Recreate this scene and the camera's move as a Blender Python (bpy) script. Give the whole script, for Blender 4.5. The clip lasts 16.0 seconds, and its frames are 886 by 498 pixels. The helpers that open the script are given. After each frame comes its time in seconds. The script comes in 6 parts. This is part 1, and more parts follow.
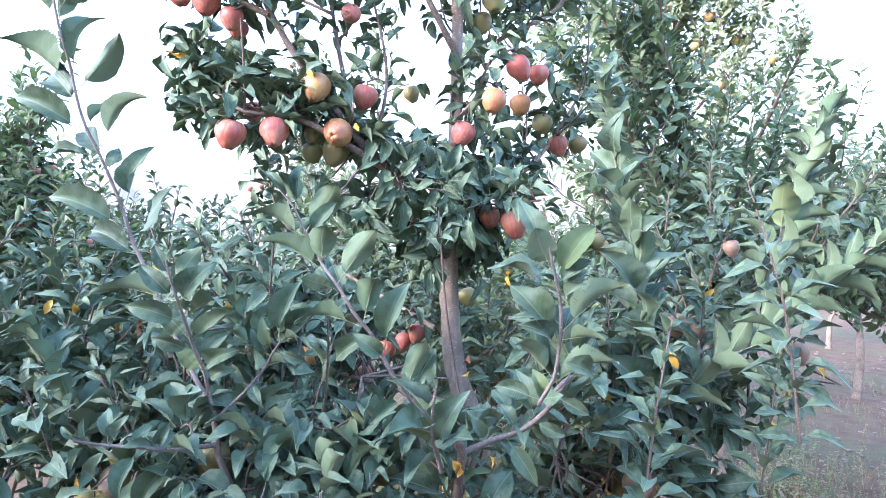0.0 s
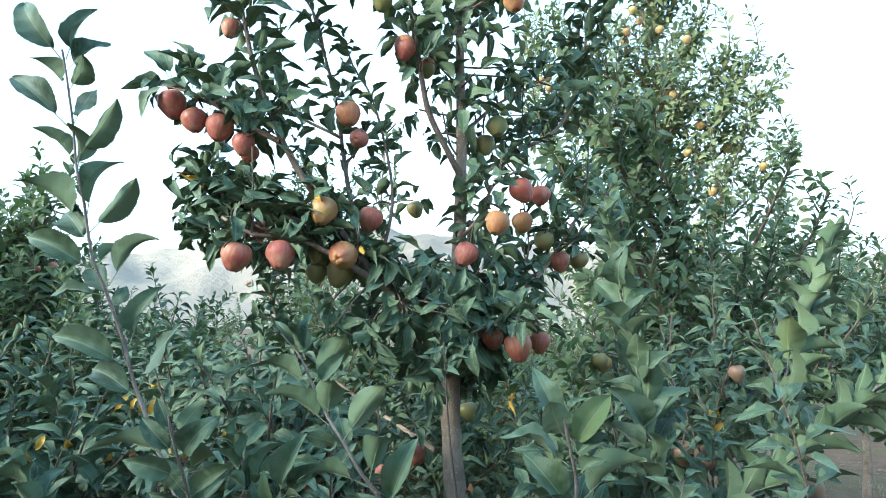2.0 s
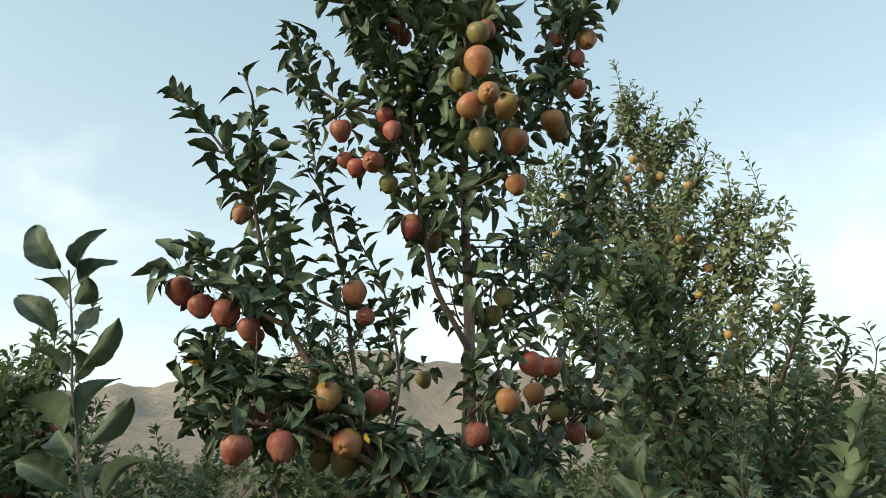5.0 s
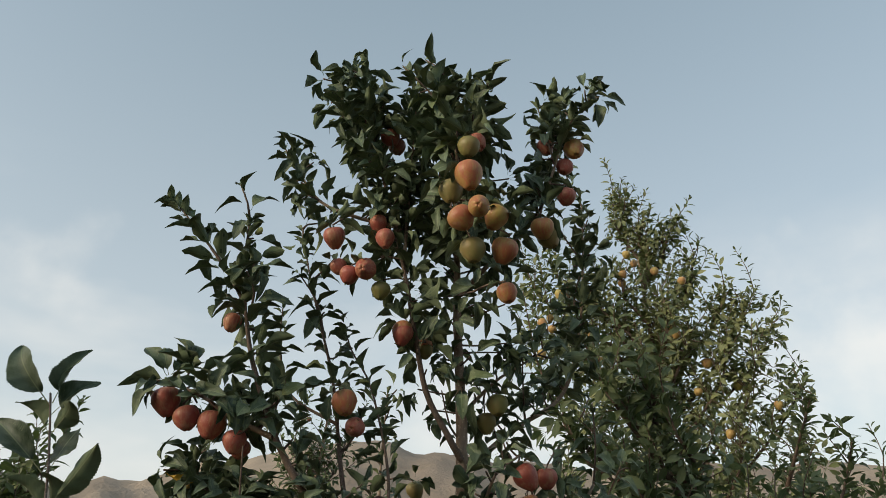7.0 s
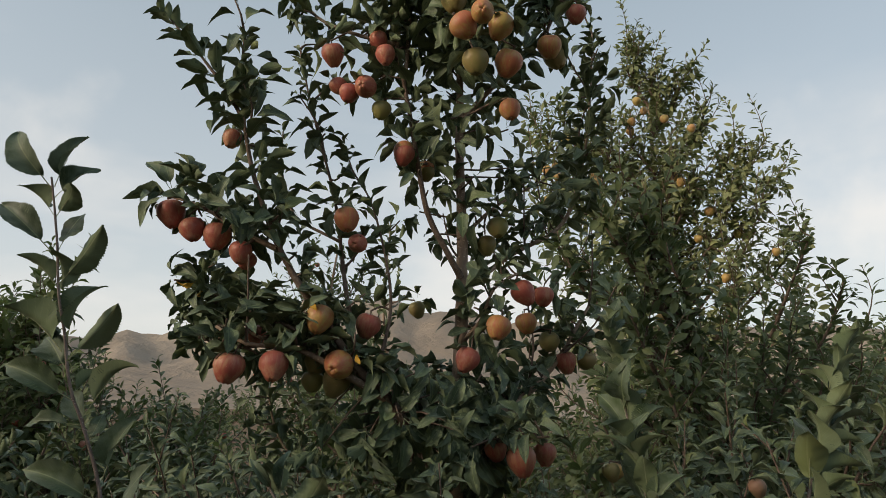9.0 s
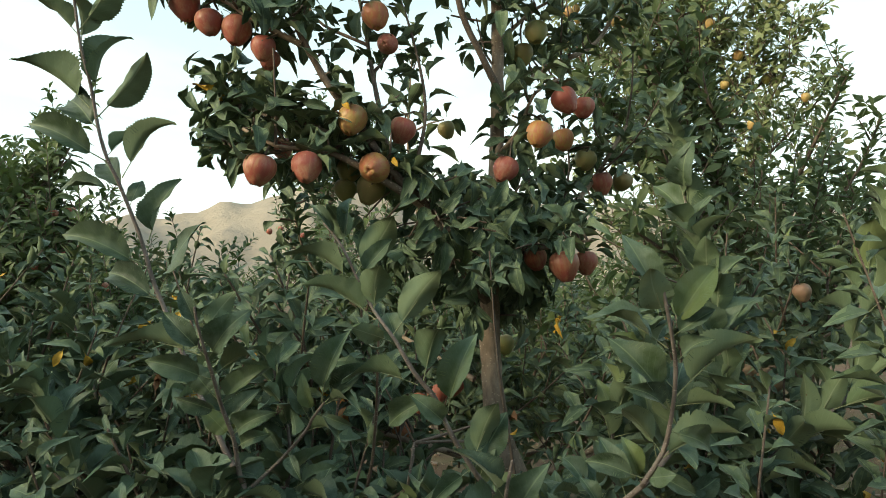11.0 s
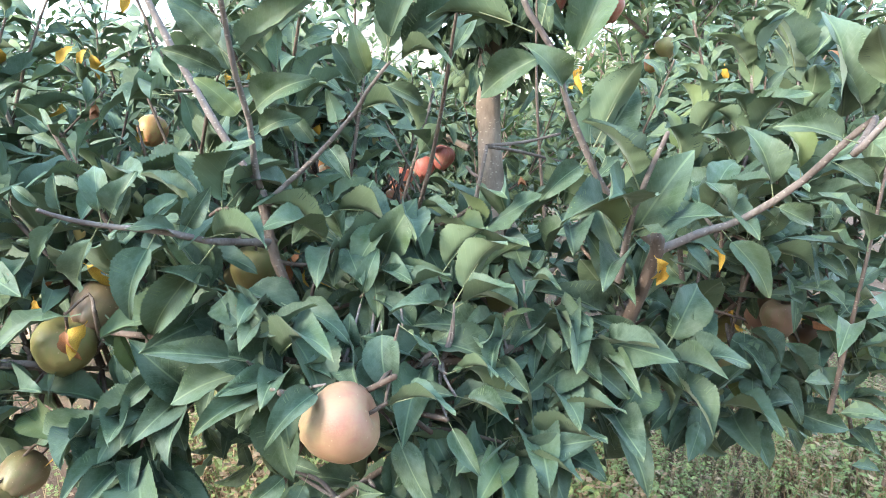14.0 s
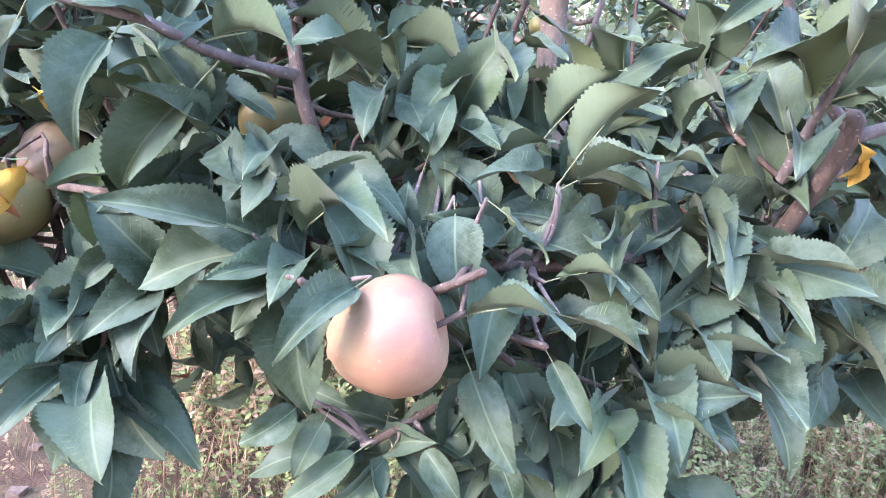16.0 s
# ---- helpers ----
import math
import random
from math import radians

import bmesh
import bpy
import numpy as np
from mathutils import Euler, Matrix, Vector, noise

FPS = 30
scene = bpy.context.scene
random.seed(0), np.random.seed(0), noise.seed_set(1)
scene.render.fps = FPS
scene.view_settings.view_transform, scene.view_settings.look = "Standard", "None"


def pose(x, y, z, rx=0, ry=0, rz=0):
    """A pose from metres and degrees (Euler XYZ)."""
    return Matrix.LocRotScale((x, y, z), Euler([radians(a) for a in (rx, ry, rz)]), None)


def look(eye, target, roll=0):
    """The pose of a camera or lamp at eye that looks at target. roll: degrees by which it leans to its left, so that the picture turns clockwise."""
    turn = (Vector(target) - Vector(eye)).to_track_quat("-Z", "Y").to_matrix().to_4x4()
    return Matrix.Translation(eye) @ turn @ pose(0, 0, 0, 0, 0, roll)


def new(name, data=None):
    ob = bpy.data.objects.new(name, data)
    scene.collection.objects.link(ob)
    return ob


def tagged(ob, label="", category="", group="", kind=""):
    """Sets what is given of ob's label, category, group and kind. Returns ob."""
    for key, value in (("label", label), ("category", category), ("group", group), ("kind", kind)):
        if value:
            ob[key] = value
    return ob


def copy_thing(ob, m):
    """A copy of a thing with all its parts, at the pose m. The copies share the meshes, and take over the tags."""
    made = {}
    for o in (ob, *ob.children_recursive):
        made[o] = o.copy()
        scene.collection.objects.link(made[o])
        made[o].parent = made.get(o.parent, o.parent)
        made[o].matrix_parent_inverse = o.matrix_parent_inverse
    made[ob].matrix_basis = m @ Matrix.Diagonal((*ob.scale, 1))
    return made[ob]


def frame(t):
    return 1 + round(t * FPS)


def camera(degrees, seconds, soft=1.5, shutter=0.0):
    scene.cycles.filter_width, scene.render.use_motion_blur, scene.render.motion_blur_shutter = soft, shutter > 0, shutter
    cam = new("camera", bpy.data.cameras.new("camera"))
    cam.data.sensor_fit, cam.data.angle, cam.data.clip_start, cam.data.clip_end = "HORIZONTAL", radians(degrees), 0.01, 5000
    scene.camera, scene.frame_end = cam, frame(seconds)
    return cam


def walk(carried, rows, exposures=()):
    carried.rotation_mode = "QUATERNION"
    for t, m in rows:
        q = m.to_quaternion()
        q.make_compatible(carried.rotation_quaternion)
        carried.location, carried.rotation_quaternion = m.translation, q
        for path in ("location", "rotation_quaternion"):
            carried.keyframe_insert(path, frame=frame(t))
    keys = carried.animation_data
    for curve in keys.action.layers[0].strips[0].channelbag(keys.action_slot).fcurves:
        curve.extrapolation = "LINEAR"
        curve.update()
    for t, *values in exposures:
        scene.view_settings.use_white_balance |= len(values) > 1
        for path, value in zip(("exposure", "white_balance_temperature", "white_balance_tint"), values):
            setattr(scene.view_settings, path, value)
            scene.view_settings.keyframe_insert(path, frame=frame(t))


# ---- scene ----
cam = camera(68.9, 16.0, soft=0.85)

PATH = [
    (0, (0.202, 0.232, 1.534), (-0.013, 2.22, 1.53), 1.1),
    (0.5, (0.196, 0.233, 1.566), (-0.007, 2.222, 1.617), 1.3),
    (1, (0.201, 0.234, 1.591), (0.007, 2.22, 1.723), 1.3),
    (1.5, (0.191, 0.23, 1.609), (0.002, 2.211, 1.812), 1.5),
    (2, (0.179, 0.228, 1.633), (-0.027, 2.201, 1.887), 1.8),
    (2.5, (0.188, 0.236, 1.654), (-0.024, 2.202, 1.958), 1.7),
    (3, (0.187, 0.238, 1.681), (-0.029, 2.193, 2.045), 1.7),
    (3.5, (0.188, 0.233, 1.707), (-0.04, 2.174, 2.136), 1.5),
    (4, (0.19, 0.225, 1.732), (-0.047, 2.149, 2.225), 1.4),
    (4.5, (0.198, 0.228, 1.758), (-0.045, 2.132, 2.32), 1.3),
    (5, (0.19, 0.225, 1.773), (-0.053, 2.107, 2.405), 1.0),
    (5.2, (0.19, 0.216, 1.775), (-0.054, 2.088, 2.436), 1.0),
    (7.3, (0.21, 0.201, 1.826), (-0.017, 1.979, 2.712), 1.0),
    (7.5, (0.209, 0.209, 1.815), (-0.024, 2.01, 2.651), 1.2),
    (8, (0.207, 0.232, 1.786), (-0.045, 2.075, 2.522), 1.5),
    (8.5, (0.202, 0.243, 1.746), (-0.062, 2.112, 2.406), 1.6),
    (9, (0.219, 0.253, 1.712), (-0.038, 2.175, 2.2), 1.6),
    (9.5, (0.222, 0.279, 1.666), (-0.028, 2.224, 2.058), 1.3),
    (10, (0.184, 0.298, 1.614), (-0.079, 2.266, 1.851), 1.3),
    (10.2, (0.171, 0.305, 1.593), (-0.096, 2.275, 1.807), 1.1),
    (12.3, (-0.005, 0.454, 1.46), (-0.173, 2.444, 1.368), 1.3),
    (12.5, (-0.022, 0.462, 1.444), (-0.165, 2.453, 1.311), 1.3),
    (13, (-0.045, 0.482, 1.411), (-0.107, 2.471, 1.22), 1.4),
    (13.5, (-0.064, 0.529, 1.372), (-0.071, 2.512, 1.112), 1.5),
    (14, (-0.092, 0.571, 1.331), (-0.064, 2.54, 0.98), 2.5),
    (14.5, (-0.112, 0.603, 1.313), (-0.102, 2.556, 0.884), 4.4),
    (15, (-0.135, 0.637, 1.293), (-0.129, 2.586, 0.842), 6.3),
    (15.5, (-0.139, 0.693, 1.26), (-0.132, 2.632, 0.771), 7.2),
    (16, (-0.142, 0.745, 1.237), (-0.129, 2.672, 0.699), 7.5),
]
EXPOSURES = [(0, 3.1, 5050, 20), (2, 2.11, 5200, -6), (3.5, 1.28, 6300, -10), (5, 0.81, 6800, -1), (7.5, 0.28, 7250, 9), (9, 0.3, 7400, 11), (10.2, 0.79, 7250, 9), (12.3, 2.0, 6800, -32), (13.5, 3.0, 6000, -6), (14.5, 3.42, 5550, 14), (16, 3.57, 5400, 32)]
walk(cam, [(t, look(eye, target, roll)) for t, eye, target, roll in PATH], EXPOSURES)

# ---- world, sun, exposure ----
SUN_AZ, SUN_EL = -128.0, 19.0      # degrees clockwise from +y, and above the horizon


def sky_world():
    w = bpy.data.worlds.new("sky")
    scene.world = w
    w.use_nodes = True
    nt = w.node_tree
    n, l = nt.nodes, nt.links
    n.clear()
    out, bg = n.new("ShaderNodeOutputWorld"), n.new("ShaderNodeBackground")
    sky = n.new("ShaderNodeTexSky")
    sky.sky_type, sky.sun_disc = "NISHITA", False
    sky.sun_elevation, sky.sun_rotation = radians(SUN_EL), radians(SUN_AZ)
    sky.air_density, sky.dust_density, sky.ozone_density = 1.0, 2.0, 0.6
    geo = n.new("ShaderNodeTexCoord")
    sep = n.new("ShaderNodeSeparateXYZ")
    l.new(geo.outputs["Generated"], sep.inputs[0])
    stretch = n.new("ShaderNodeMapping")
    stretch.inputs["Scale"].default_value = (1.0, 1.0, 2.6)
    l.new(geo.outputs["Generated"], stretch.inputs[0])
    noi = n.new("ShaderNodeTexNoise")
    noi.inputs["Scale"].default_value, noi.inputs["Detail"].default_value = 3.1, 4.0
    noi.inputs["Roughness"].default_value = 0.52
    l.new(stretch.outputs[0], noi.inputs["Vector"])
    puff = n.new("ShaderNodeMapRange")
    puff.inputs[1].default_value, puff.inputs[2].default_value = 0.47, 0.72
    l.new(noi.outputs["Fac"], puff.inputs[0])
    # thin cloud thickens towards the horizon
    low = n.new("ShaderNodeMapRange")
    low.inputs[1].default_value, low.inputs[2].default_value = 0.75, 0.05
    low.inputs[3].default_value, low.inputs[4].default_value = 0.6, 1.0
    l.new(sep.outputs["Z"], low.inputs[0])
    bank = n.new("ShaderNodeMapRange")
    bank.inputs[1].default_value, bank.inputs[2].default_value = 0.50, 0.22
    bank.inputs[3].default_value, bank.inputs[4].default_value = 0.0, 0.55
    l.new(sep.outputs["Z"], bank.inputs[0])
    veil = n.new("ShaderNodeMath")
    veil.operation = "MULTIPLY"
    l.new(puff.outputs[0], veil.inputs[0])
    l.new(bank.outputs[0], veil.inputs[1])
    haze = n.new("ShaderNodeMath")
    haze.operation = "MULTIPLY_ADD"
    haze.inputs[1].default_value, haze.inputs[2].default_value = 0.75, 0.0
    l.new(low.outputs[0], haze.inputs[0])
    mix = n.new("ShaderNodeMix")
    mix.data_type = "RGBA"
    l.new(haze.outputs[0], mix.inputs["Factor"])
    l.new(sky.outputs[0], mix.inputs["A"])
    tone = n.new("ShaderNodeMix")
    tone.data_type = "RGBA"
    l.new(low.outputs[0], tone.inputs["Factor"])
    tone.inputs["A"].default_value, tone.inputs["B"].default_value = (0.6, 2.0, 2.9, 1), (3.9, 4.35, 4.9, 1)
    l.new(tone.outputs["Result"], mix.inputs["B"])
    tops = n.new("ShaderNodeMix")
    tops.data_type = "RGBA"
    l.new(veil.outputs[0], tops.inputs["Factor"])
    l.new(mix.outputs["Result"], tops.inputs["A"])
    tops.inputs["B"].default_value = (4.8, 4.95, 5.2, 1)
    last = tops.outputs["Result"]
    wob = n.new("ShaderNodeTexNoise")
    wob.inputs["Scale"].default_value, wob.inputs["Detail"].default_value = 9.0, 5.0
    l.new(geo.outputs["Generated"], wob.inputs["Vector"])
    # heaped clouds over the hills
    for az, el, size, thick in ((26, 14, 0.13, 0.5), (38, 12, 0.14, 0.45), (-42, 20, 0.06, 0.4), (-52, 16, 0.10, 0.35), (-5, 12, 0.12, 0.3), (70, 14, 0.15, 0.4)):
        away = n.new("ShaderNodeVectorMath")
        away.operation = "DISTANCE"
        l.new(geo.outputs["Generated"], away.inputs[0])
        away.inputs[1].default_value = (math.sin(radians(az)) * math.cos(radians(el)), math.cos(radians(az)) * math.cos(radians(el)), math.sin(radians(el)))
        ragged = n.new("ShaderNodeMath")
        ragged.operation = "MULTIPLY_ADD"
        ragged.inputs[1].default_value = -0.34
        l.new(wob.outputs["Fac"], ragged.inputs[0])
        l.new(away.outputs["Value"], ragged.inputs[2])
        heap = n.new("ShaderNodeMapRange")
        heap.interpolation_type = "SMOOTHSTEP"
        heap.inputs[1].default_value, heap.inputs[2].default_value = size - 0.13, size - 0.32
        heap.inputs[4].default_value = thick
        l.new(ragged.outputs[0], heap.inputs[0])
        over = n.new("ShaderNodeMix")
        over.data_type = "RGBA"
        l.new(heap.outputs[0], over.inputs["Factor"])
        l.new(last, over.inputs["A"])
        over.inputs["B"].default_value = (5.6, 5.6, 5.7, 1)
        last = over.outputs["Result"]
    l.new(last, bg.inputs[0])
    bg.inputs[1].default_value = 0.144
    l.new(bg.outputs[0], out.inputs[0])


sky_world()
sun = new("sun", bpy.data.lights.new("sun", "SUN"))
sun.data.energy, sun.data.angle, sun.data.color = 2.15, radians(28), (1.0, 0.85, 0.67)
sun_from = Vector((math.sin(radians(SUN_AZ)) * math.cos(radians(SUN_EL)), math.cos(radians(SUN_AZ)) * math.cos(radians(SUN_EL)), math.sin(radians(SUN_EL))))
sun.matrix_world = look(sun_from * 50, (0, 0, 0))


# ---- materials ----
class Mat:
    """A short way to write node materials."""

    def __init__(self, name, rough=0.6, metal=0.0, spec=0.5):
        self.m = bpy.data.materials.new(name)
        self.m.use_nodes = True
        self.n, self.l = self.m.node_tree.nodes, self.m.node_tree.links
        self.b = self.n["Principled BSDF"]
        self.b.inputs["Roughness"].default_value = rough
        self.b.inputs["Metallic"].default_value = metal
        self.b.inputs["Specular IOR Level"].default_value = spec

    def put(self, socket, value):
        if isinstance(value, bpy.types.NodeSocket):
            self.l.new(value, socket)
        else:
            socket.default_value = value

    def coord(self, kind="Object", scale=(1, 1, 1)):
        c, m = self.n.new("ShaderNodeTexCoord"), self.n.new("ShaderNodeMapping")
        m.inputs["Scale"].default_value = scale
        self.l.new(c.outputs[kind], m.inputs[0])
        return m.outputs[0]

    def noise(self, vec, scale, detail=3.0, rough=0.55, distort=0.0):
        t = self.n.new("ShaderNodeTexNoise")
        t.inputs["Scale"].default_value, t.inputs["Detail"].default_value = scale, detail
        t.inputs["Roughness"].default_value, t.inputs["Distortion"].default_value = rough, distort
        self.l.new(vec, t.inputs["Vector"])
        return t.outputs["Fac"]

    def rng(self, v, a, b, c=0.0, d=1.0):
        t = self.n.new("ShaderNodeMapRange")
        self.put(t.inputs[0], v)
        for i, x in enumerate((a, b, c, d)):
            t.inputs[i + 1].default_value = x
        return t.outputs[0]

    def math(self, op, a, b=0.0, c=0.0):
        t = self.n.new("ShaderNodeMath")
        t.operation = op
        for i, v in enumerate((a, b, c)):
            self.put(t.inputs[i], v)
        return t.outputs[0]

    def mix(self, f, a, b):
        t = self.n.new("ShaderNodeMix")
        t.data_type = "RGBA"
        for k, v in (("Factor", f), ("A", a), ("B", b)):
            if isinstance(v, tuple):
                v = (*v, 1)[:4]
            self.put(t.inputs[k], v)
        return t.outputs["Result"]

    def bump(self, h, strength=0.3, dist=0.002):
        t = self.n.new("ShaderNodeBump")
        t.inputs["Strength"].default_value, t.inputs["Distance"].default_value = strength, dist
        self.l.new(h, t.inputs["Height"])
        self.l.new(t.outputs[0], self.b.inputs["Normal"])

    def color(self, v):
        self.put(self.b.inputs["Base Color"], (*v, 1)[:4] if isinstance(v, tuple) else v)

    def any_random(self):
        """One number for each leaf, for single objects and for the joined foliage alike."""
        o, g = self.n.new("ShaderNodeObjectInfo"), self.n.new("ShaderNodeNewGeometry")
        return self.math("FRACT", self.math("ADD", o.outputs["Random"], g.outputs["Random Per Island"]))


def leaf_material(name, dark, light, vein, rough, spec, trans, dull=0.0):
    m = Mat(name, rough, 0, spec)
    r = m.any_random()
    uv = m.coord("UV")
    sep = m.n.new("ShaderNodeSeparateXYZ")
    m.l.new(uv, sep.inputs[0])
    across = m.math("ABSOLUTE", m.math("SUBTRACT", sep.outputs[0], 0.5))
    rib = m.rng(across, 0.010, 0.030, 1.0, 0.0)
    # side veins run outwards and forwards from the midrib
    run = m.math("SUBTRACT", m.math("MULTIPLY", sep.outputs[1], 9.0), m.math("MULTIPLY", across, 6.0))
    side = m.rng(m.math("ABSOLUTE", m.math("SUBTRACT", m.math("FRACT", run), 0.5)), 0.015, 0.075, 1.0, 0.0)
    veins = m.math("MAXIMUM", rib, m.math("MULTIPLY", side, 0.32))
    far = m.n.new("ShaderNodeVectorMath")
    far.operation = "ADD"
    m.l.new(uv, far.inputs[0])
    shift = m.n.new("ShaderNodeCombineXYZ")
    for i, k in enumerate((31.0, 57.0, 11.0)):
        m.l.new(m.math("MULTIPLY", r, k), shift.inputs[i])
    m.l.new(shift.outputs[0], far.inputs[1])
    geo = far.outputs[0]
    blot = m.noise(geo, 2.3, 6.0, 0.68)
    fine = m.noise(geo, 34.0, 2.0)
    c = m.mix(r, dark, light)
    c = m.mix(m.rng(blot, 0.35, 0.75, 0.0, 0.45), c, light)
    # a dusty bloom lies unevenly on the blades
    c = m.mix(m.rng(m.math("ADD", blot, m.math("MULTIPLY", fine, 0.12)), 0.38, 0.66, 0.0, dull), c, (0.16, 0.21, 0.165))
    c = m.mix(m.math("MULTIPLY", m.math("MAXIMUM", rib, m.math("MULTIPLY", side, 0.24)), 0.7), c, vein)
    # a few blades are turning, or are browned in spots
    c = m.mix(m.rng(r, 0.965, 0.98, 0.0, 0.45), c, (0.15, 0.18, 0.04))
    c = m.mix(m.rng(m.noise(geo, 5.0, 2.0), 0.755, 0.775, 0.0, 0.8), c, (0.13, 0.075, 0.035))
    m.color(c)
    m.b.inputs["Sheen Weight"].default_value, m.b.inputs["Sheen Roughness"].default_value = 0.16, 0.45
    m.b.inputs["Sheen Tint"].default_value = (0.8, 0.9, 0.88, 1)
    h = m.math("ADD", m.math("MULTIPLY", veins, -0.6), m.math("MULTIPLY", fine, 0.5))
    m.bump(h, 0.08, 0.01)
    if trans:
        t, mx = m.n.new("ShaderNodeBsdfTranslucent"), m.n.new("ShaderNodeMixShader")
        m.l.new(m.mix(0.6, c, (0.11, 0.18, 0.045)), t.inputs[0])
        mx.inputs[0].default_value = trans
        m.l.new(m.b.outputs[0], mx.inputs[1])
        m.l.new(t.outputs[0], mx.inputs[2])
        m.l.new(mx.outputs[0], m.n["Material Output"].inputs[0])
    return m.m


LEAF_TOP = leaf_material("leaf_upper_side", (0.013, 0.036, 0.013), (0.070, 0.112, 0.046), (0.19, 0.25, 0.14), 0.56, 0.34, 0.09, 0.5)
LEAF_UNDER = leaf_material("leaf_underside", (0.105, 0.155, 0.078), (0.165, 0.215, 0.12), (0.25, 0.30, 0.19), 0.75, 0.25, 0.13, 0.15)
LEAF_GOLD = leaf_material("leaf_of_golden_apple_tree", (0.125, 0.16, 0.068), (0.285, 0.31, 0.15), (0.15, 0.20, 0.09), 0.5, 0.4, 0.3, 0.2)
LEAF_PALE = leaf_material("leaf_of_pale_apple_tree", (0.058, 0.090, 0.033), (0.140, 0.178, 0.074), (0.15, 0.20, 0.10), 0.55, 0.35, 0.28, 0.3)
LEAF_FAR = leaf_material("leaf_of_other_tree", (0.032, 0.055, 0.016), (0.102, 0.136, 0.044), (0.13, 0.18, 0.08), 0.52, 0.4, 0.28, 0.2)


def plain_leaf(name, a, b):
    m = Mat(name, 0.65, 0, 0.3)
    v = m.coord("Object")
    m.color(m.mix(m.rng(m.noise(v, 90, 3), 0.38, 0.64), a, b))
    m.bump(m.noise(v, 300, 2), 0.3, 0.001)
    return m.m


LEAF_YELLOW = plain_leaf("withered_yellow_leaf", (0.60, 0.40, 0.055), (0.42, 0.21, 0.04))
LEAF_BROWN = plain_leaf("withered_brown_leaf", (0.30, 0.13, 0.05), (0.16, 0.07, 0.035))
STALK = plain_leaf("pale_leaf_stalk", (0.25, 0.29, 0.16), (0.19, 0.20, 0.12))


def bark_material(name, a, b, spot, scale=1.0):
    m = Mat(name, 0.82, 0, 0.25)
    v = m.coord("Object")
    vs = m.coord("Object", (1, 1, 0.35))
    broad = m.noise(v, 9 * scale, 4)
    grain = m.noise(vs, 90 * scale, 4, 0.65)
    c = m.mix(m.rng(broad, 0.34, 0.68), a, b)
    c = m.mix(m.rng(grain, 0.44, 0.70, 0, 0.45), c, tuple(0.55 * x for x in a))
    vor = m.n.new("ShaderNodeTexVoronoi")
    vor.inputs["Scale"].default_value = 75 * scale
    m.l.new(m.coord("Object", (1, 1, 1.7)), vor.inputs["Vector"])
    c = m.mix(m.rng(vor.outputs["Distance"], 0.16, 0.24, 0.75, 0.0), c, spot)
    m.color(c)
    m.bump(m.math("ADD", grain, m.math("MULTIPLY", broad, 0.8)), 0.6, 0.004)
    return m.m


SHOOT = bark_material("downy_shoot_bark", (0.15, 0.12, 0.112), (0.27, 0.23, 0.21), (0.36, 0.31, 0.29), 2.0)
BARK = bark_material("grey_bark", (0.19, 0.14, 0.105), (0.36, 0.28, 0.22), (0.46, 0.38, 0.30))
TWIG = bark_material("young_shoot_bark", (0.10, 0.072, 0.058), (0.19, 0.145, 0.12), (0.27, 0.22, 0.185), 2.0)


def apple_material(name, ground, blush, cover, streak=0.45, bloom=0.35):
    m = Mat(name, 0.42, 0, 0.4)
    info = m.n.new("ShaderNodeObjectInfo")
    r = info.outputs["Random"]
    v = m.coord("Object")
    off = m.n.new("ShaderNodeVectorMath")
    off.operation = "ADD"
    m.l.new(v, off.inputs[0])
    com = m.n.new("ShaderNodeCombineXYZ")
    for i in range(3):
        m.l.new(m.math("MULTIPLY", r, 17.0 + 9 * i), com.inputs[i])
    m.l.new(com.outputs[0], off.inputs[1])
    broad = m.noise(off.outputs[0], 0.9, 2)
    sq = m.n.new("ShaderNodeMapping")
    sq.inputs["Scale"].default_value = (1, 1, 0.16)
    m.l.new(off.outputs[0], sq.inputs[0])
    line = m.noise(sq.outputs[0], 9.0, 3, 0.6, 0.3)
    fac = m.math("ADD", m.rng(broad, 0.28, 0.66, -0.25, 0.45), m.rng(line, 0.3, 0.7, -streak * 0.5, streak * 0.5))
    fac = m.math("ADD", fac, m.rng(r, 0, 1, cover - 0.22, cover + 0.16))
    fac = m.rng(fac, 0.0, 1.0)
    c = m.mix(fac, ground, blush)
    vor = m.n.new("ShaderNodeTexVoronoi")
    vor.inputs["Scale"].default_value = 8.0
    m.l.new(off.outputs[0], vor.inputs["Vector"])
    c = m.mix(m.rng(vor.outputs["Distance"], 0.07, 0.11, 0.45, 0.0), c, (0.52, 0.40, 0.26))
    c = m.mix(m.rng(m.noise(off.outputs[0], 2.4, 4), 0.55, 0.85, 0.0, bloom), c, (0.50, 0.37, 0.33))
    m.color(c)
    m.put(m.b.inputs["Roughness"], m.rng(m.noise(off.outputs[0], 5.0, 3), 0.3, 0.7, 0.36, 0.58))
    m.bump(m.noise(off.outputs[0], 16.0, 2), 0.05, 0.02)
    return m.m


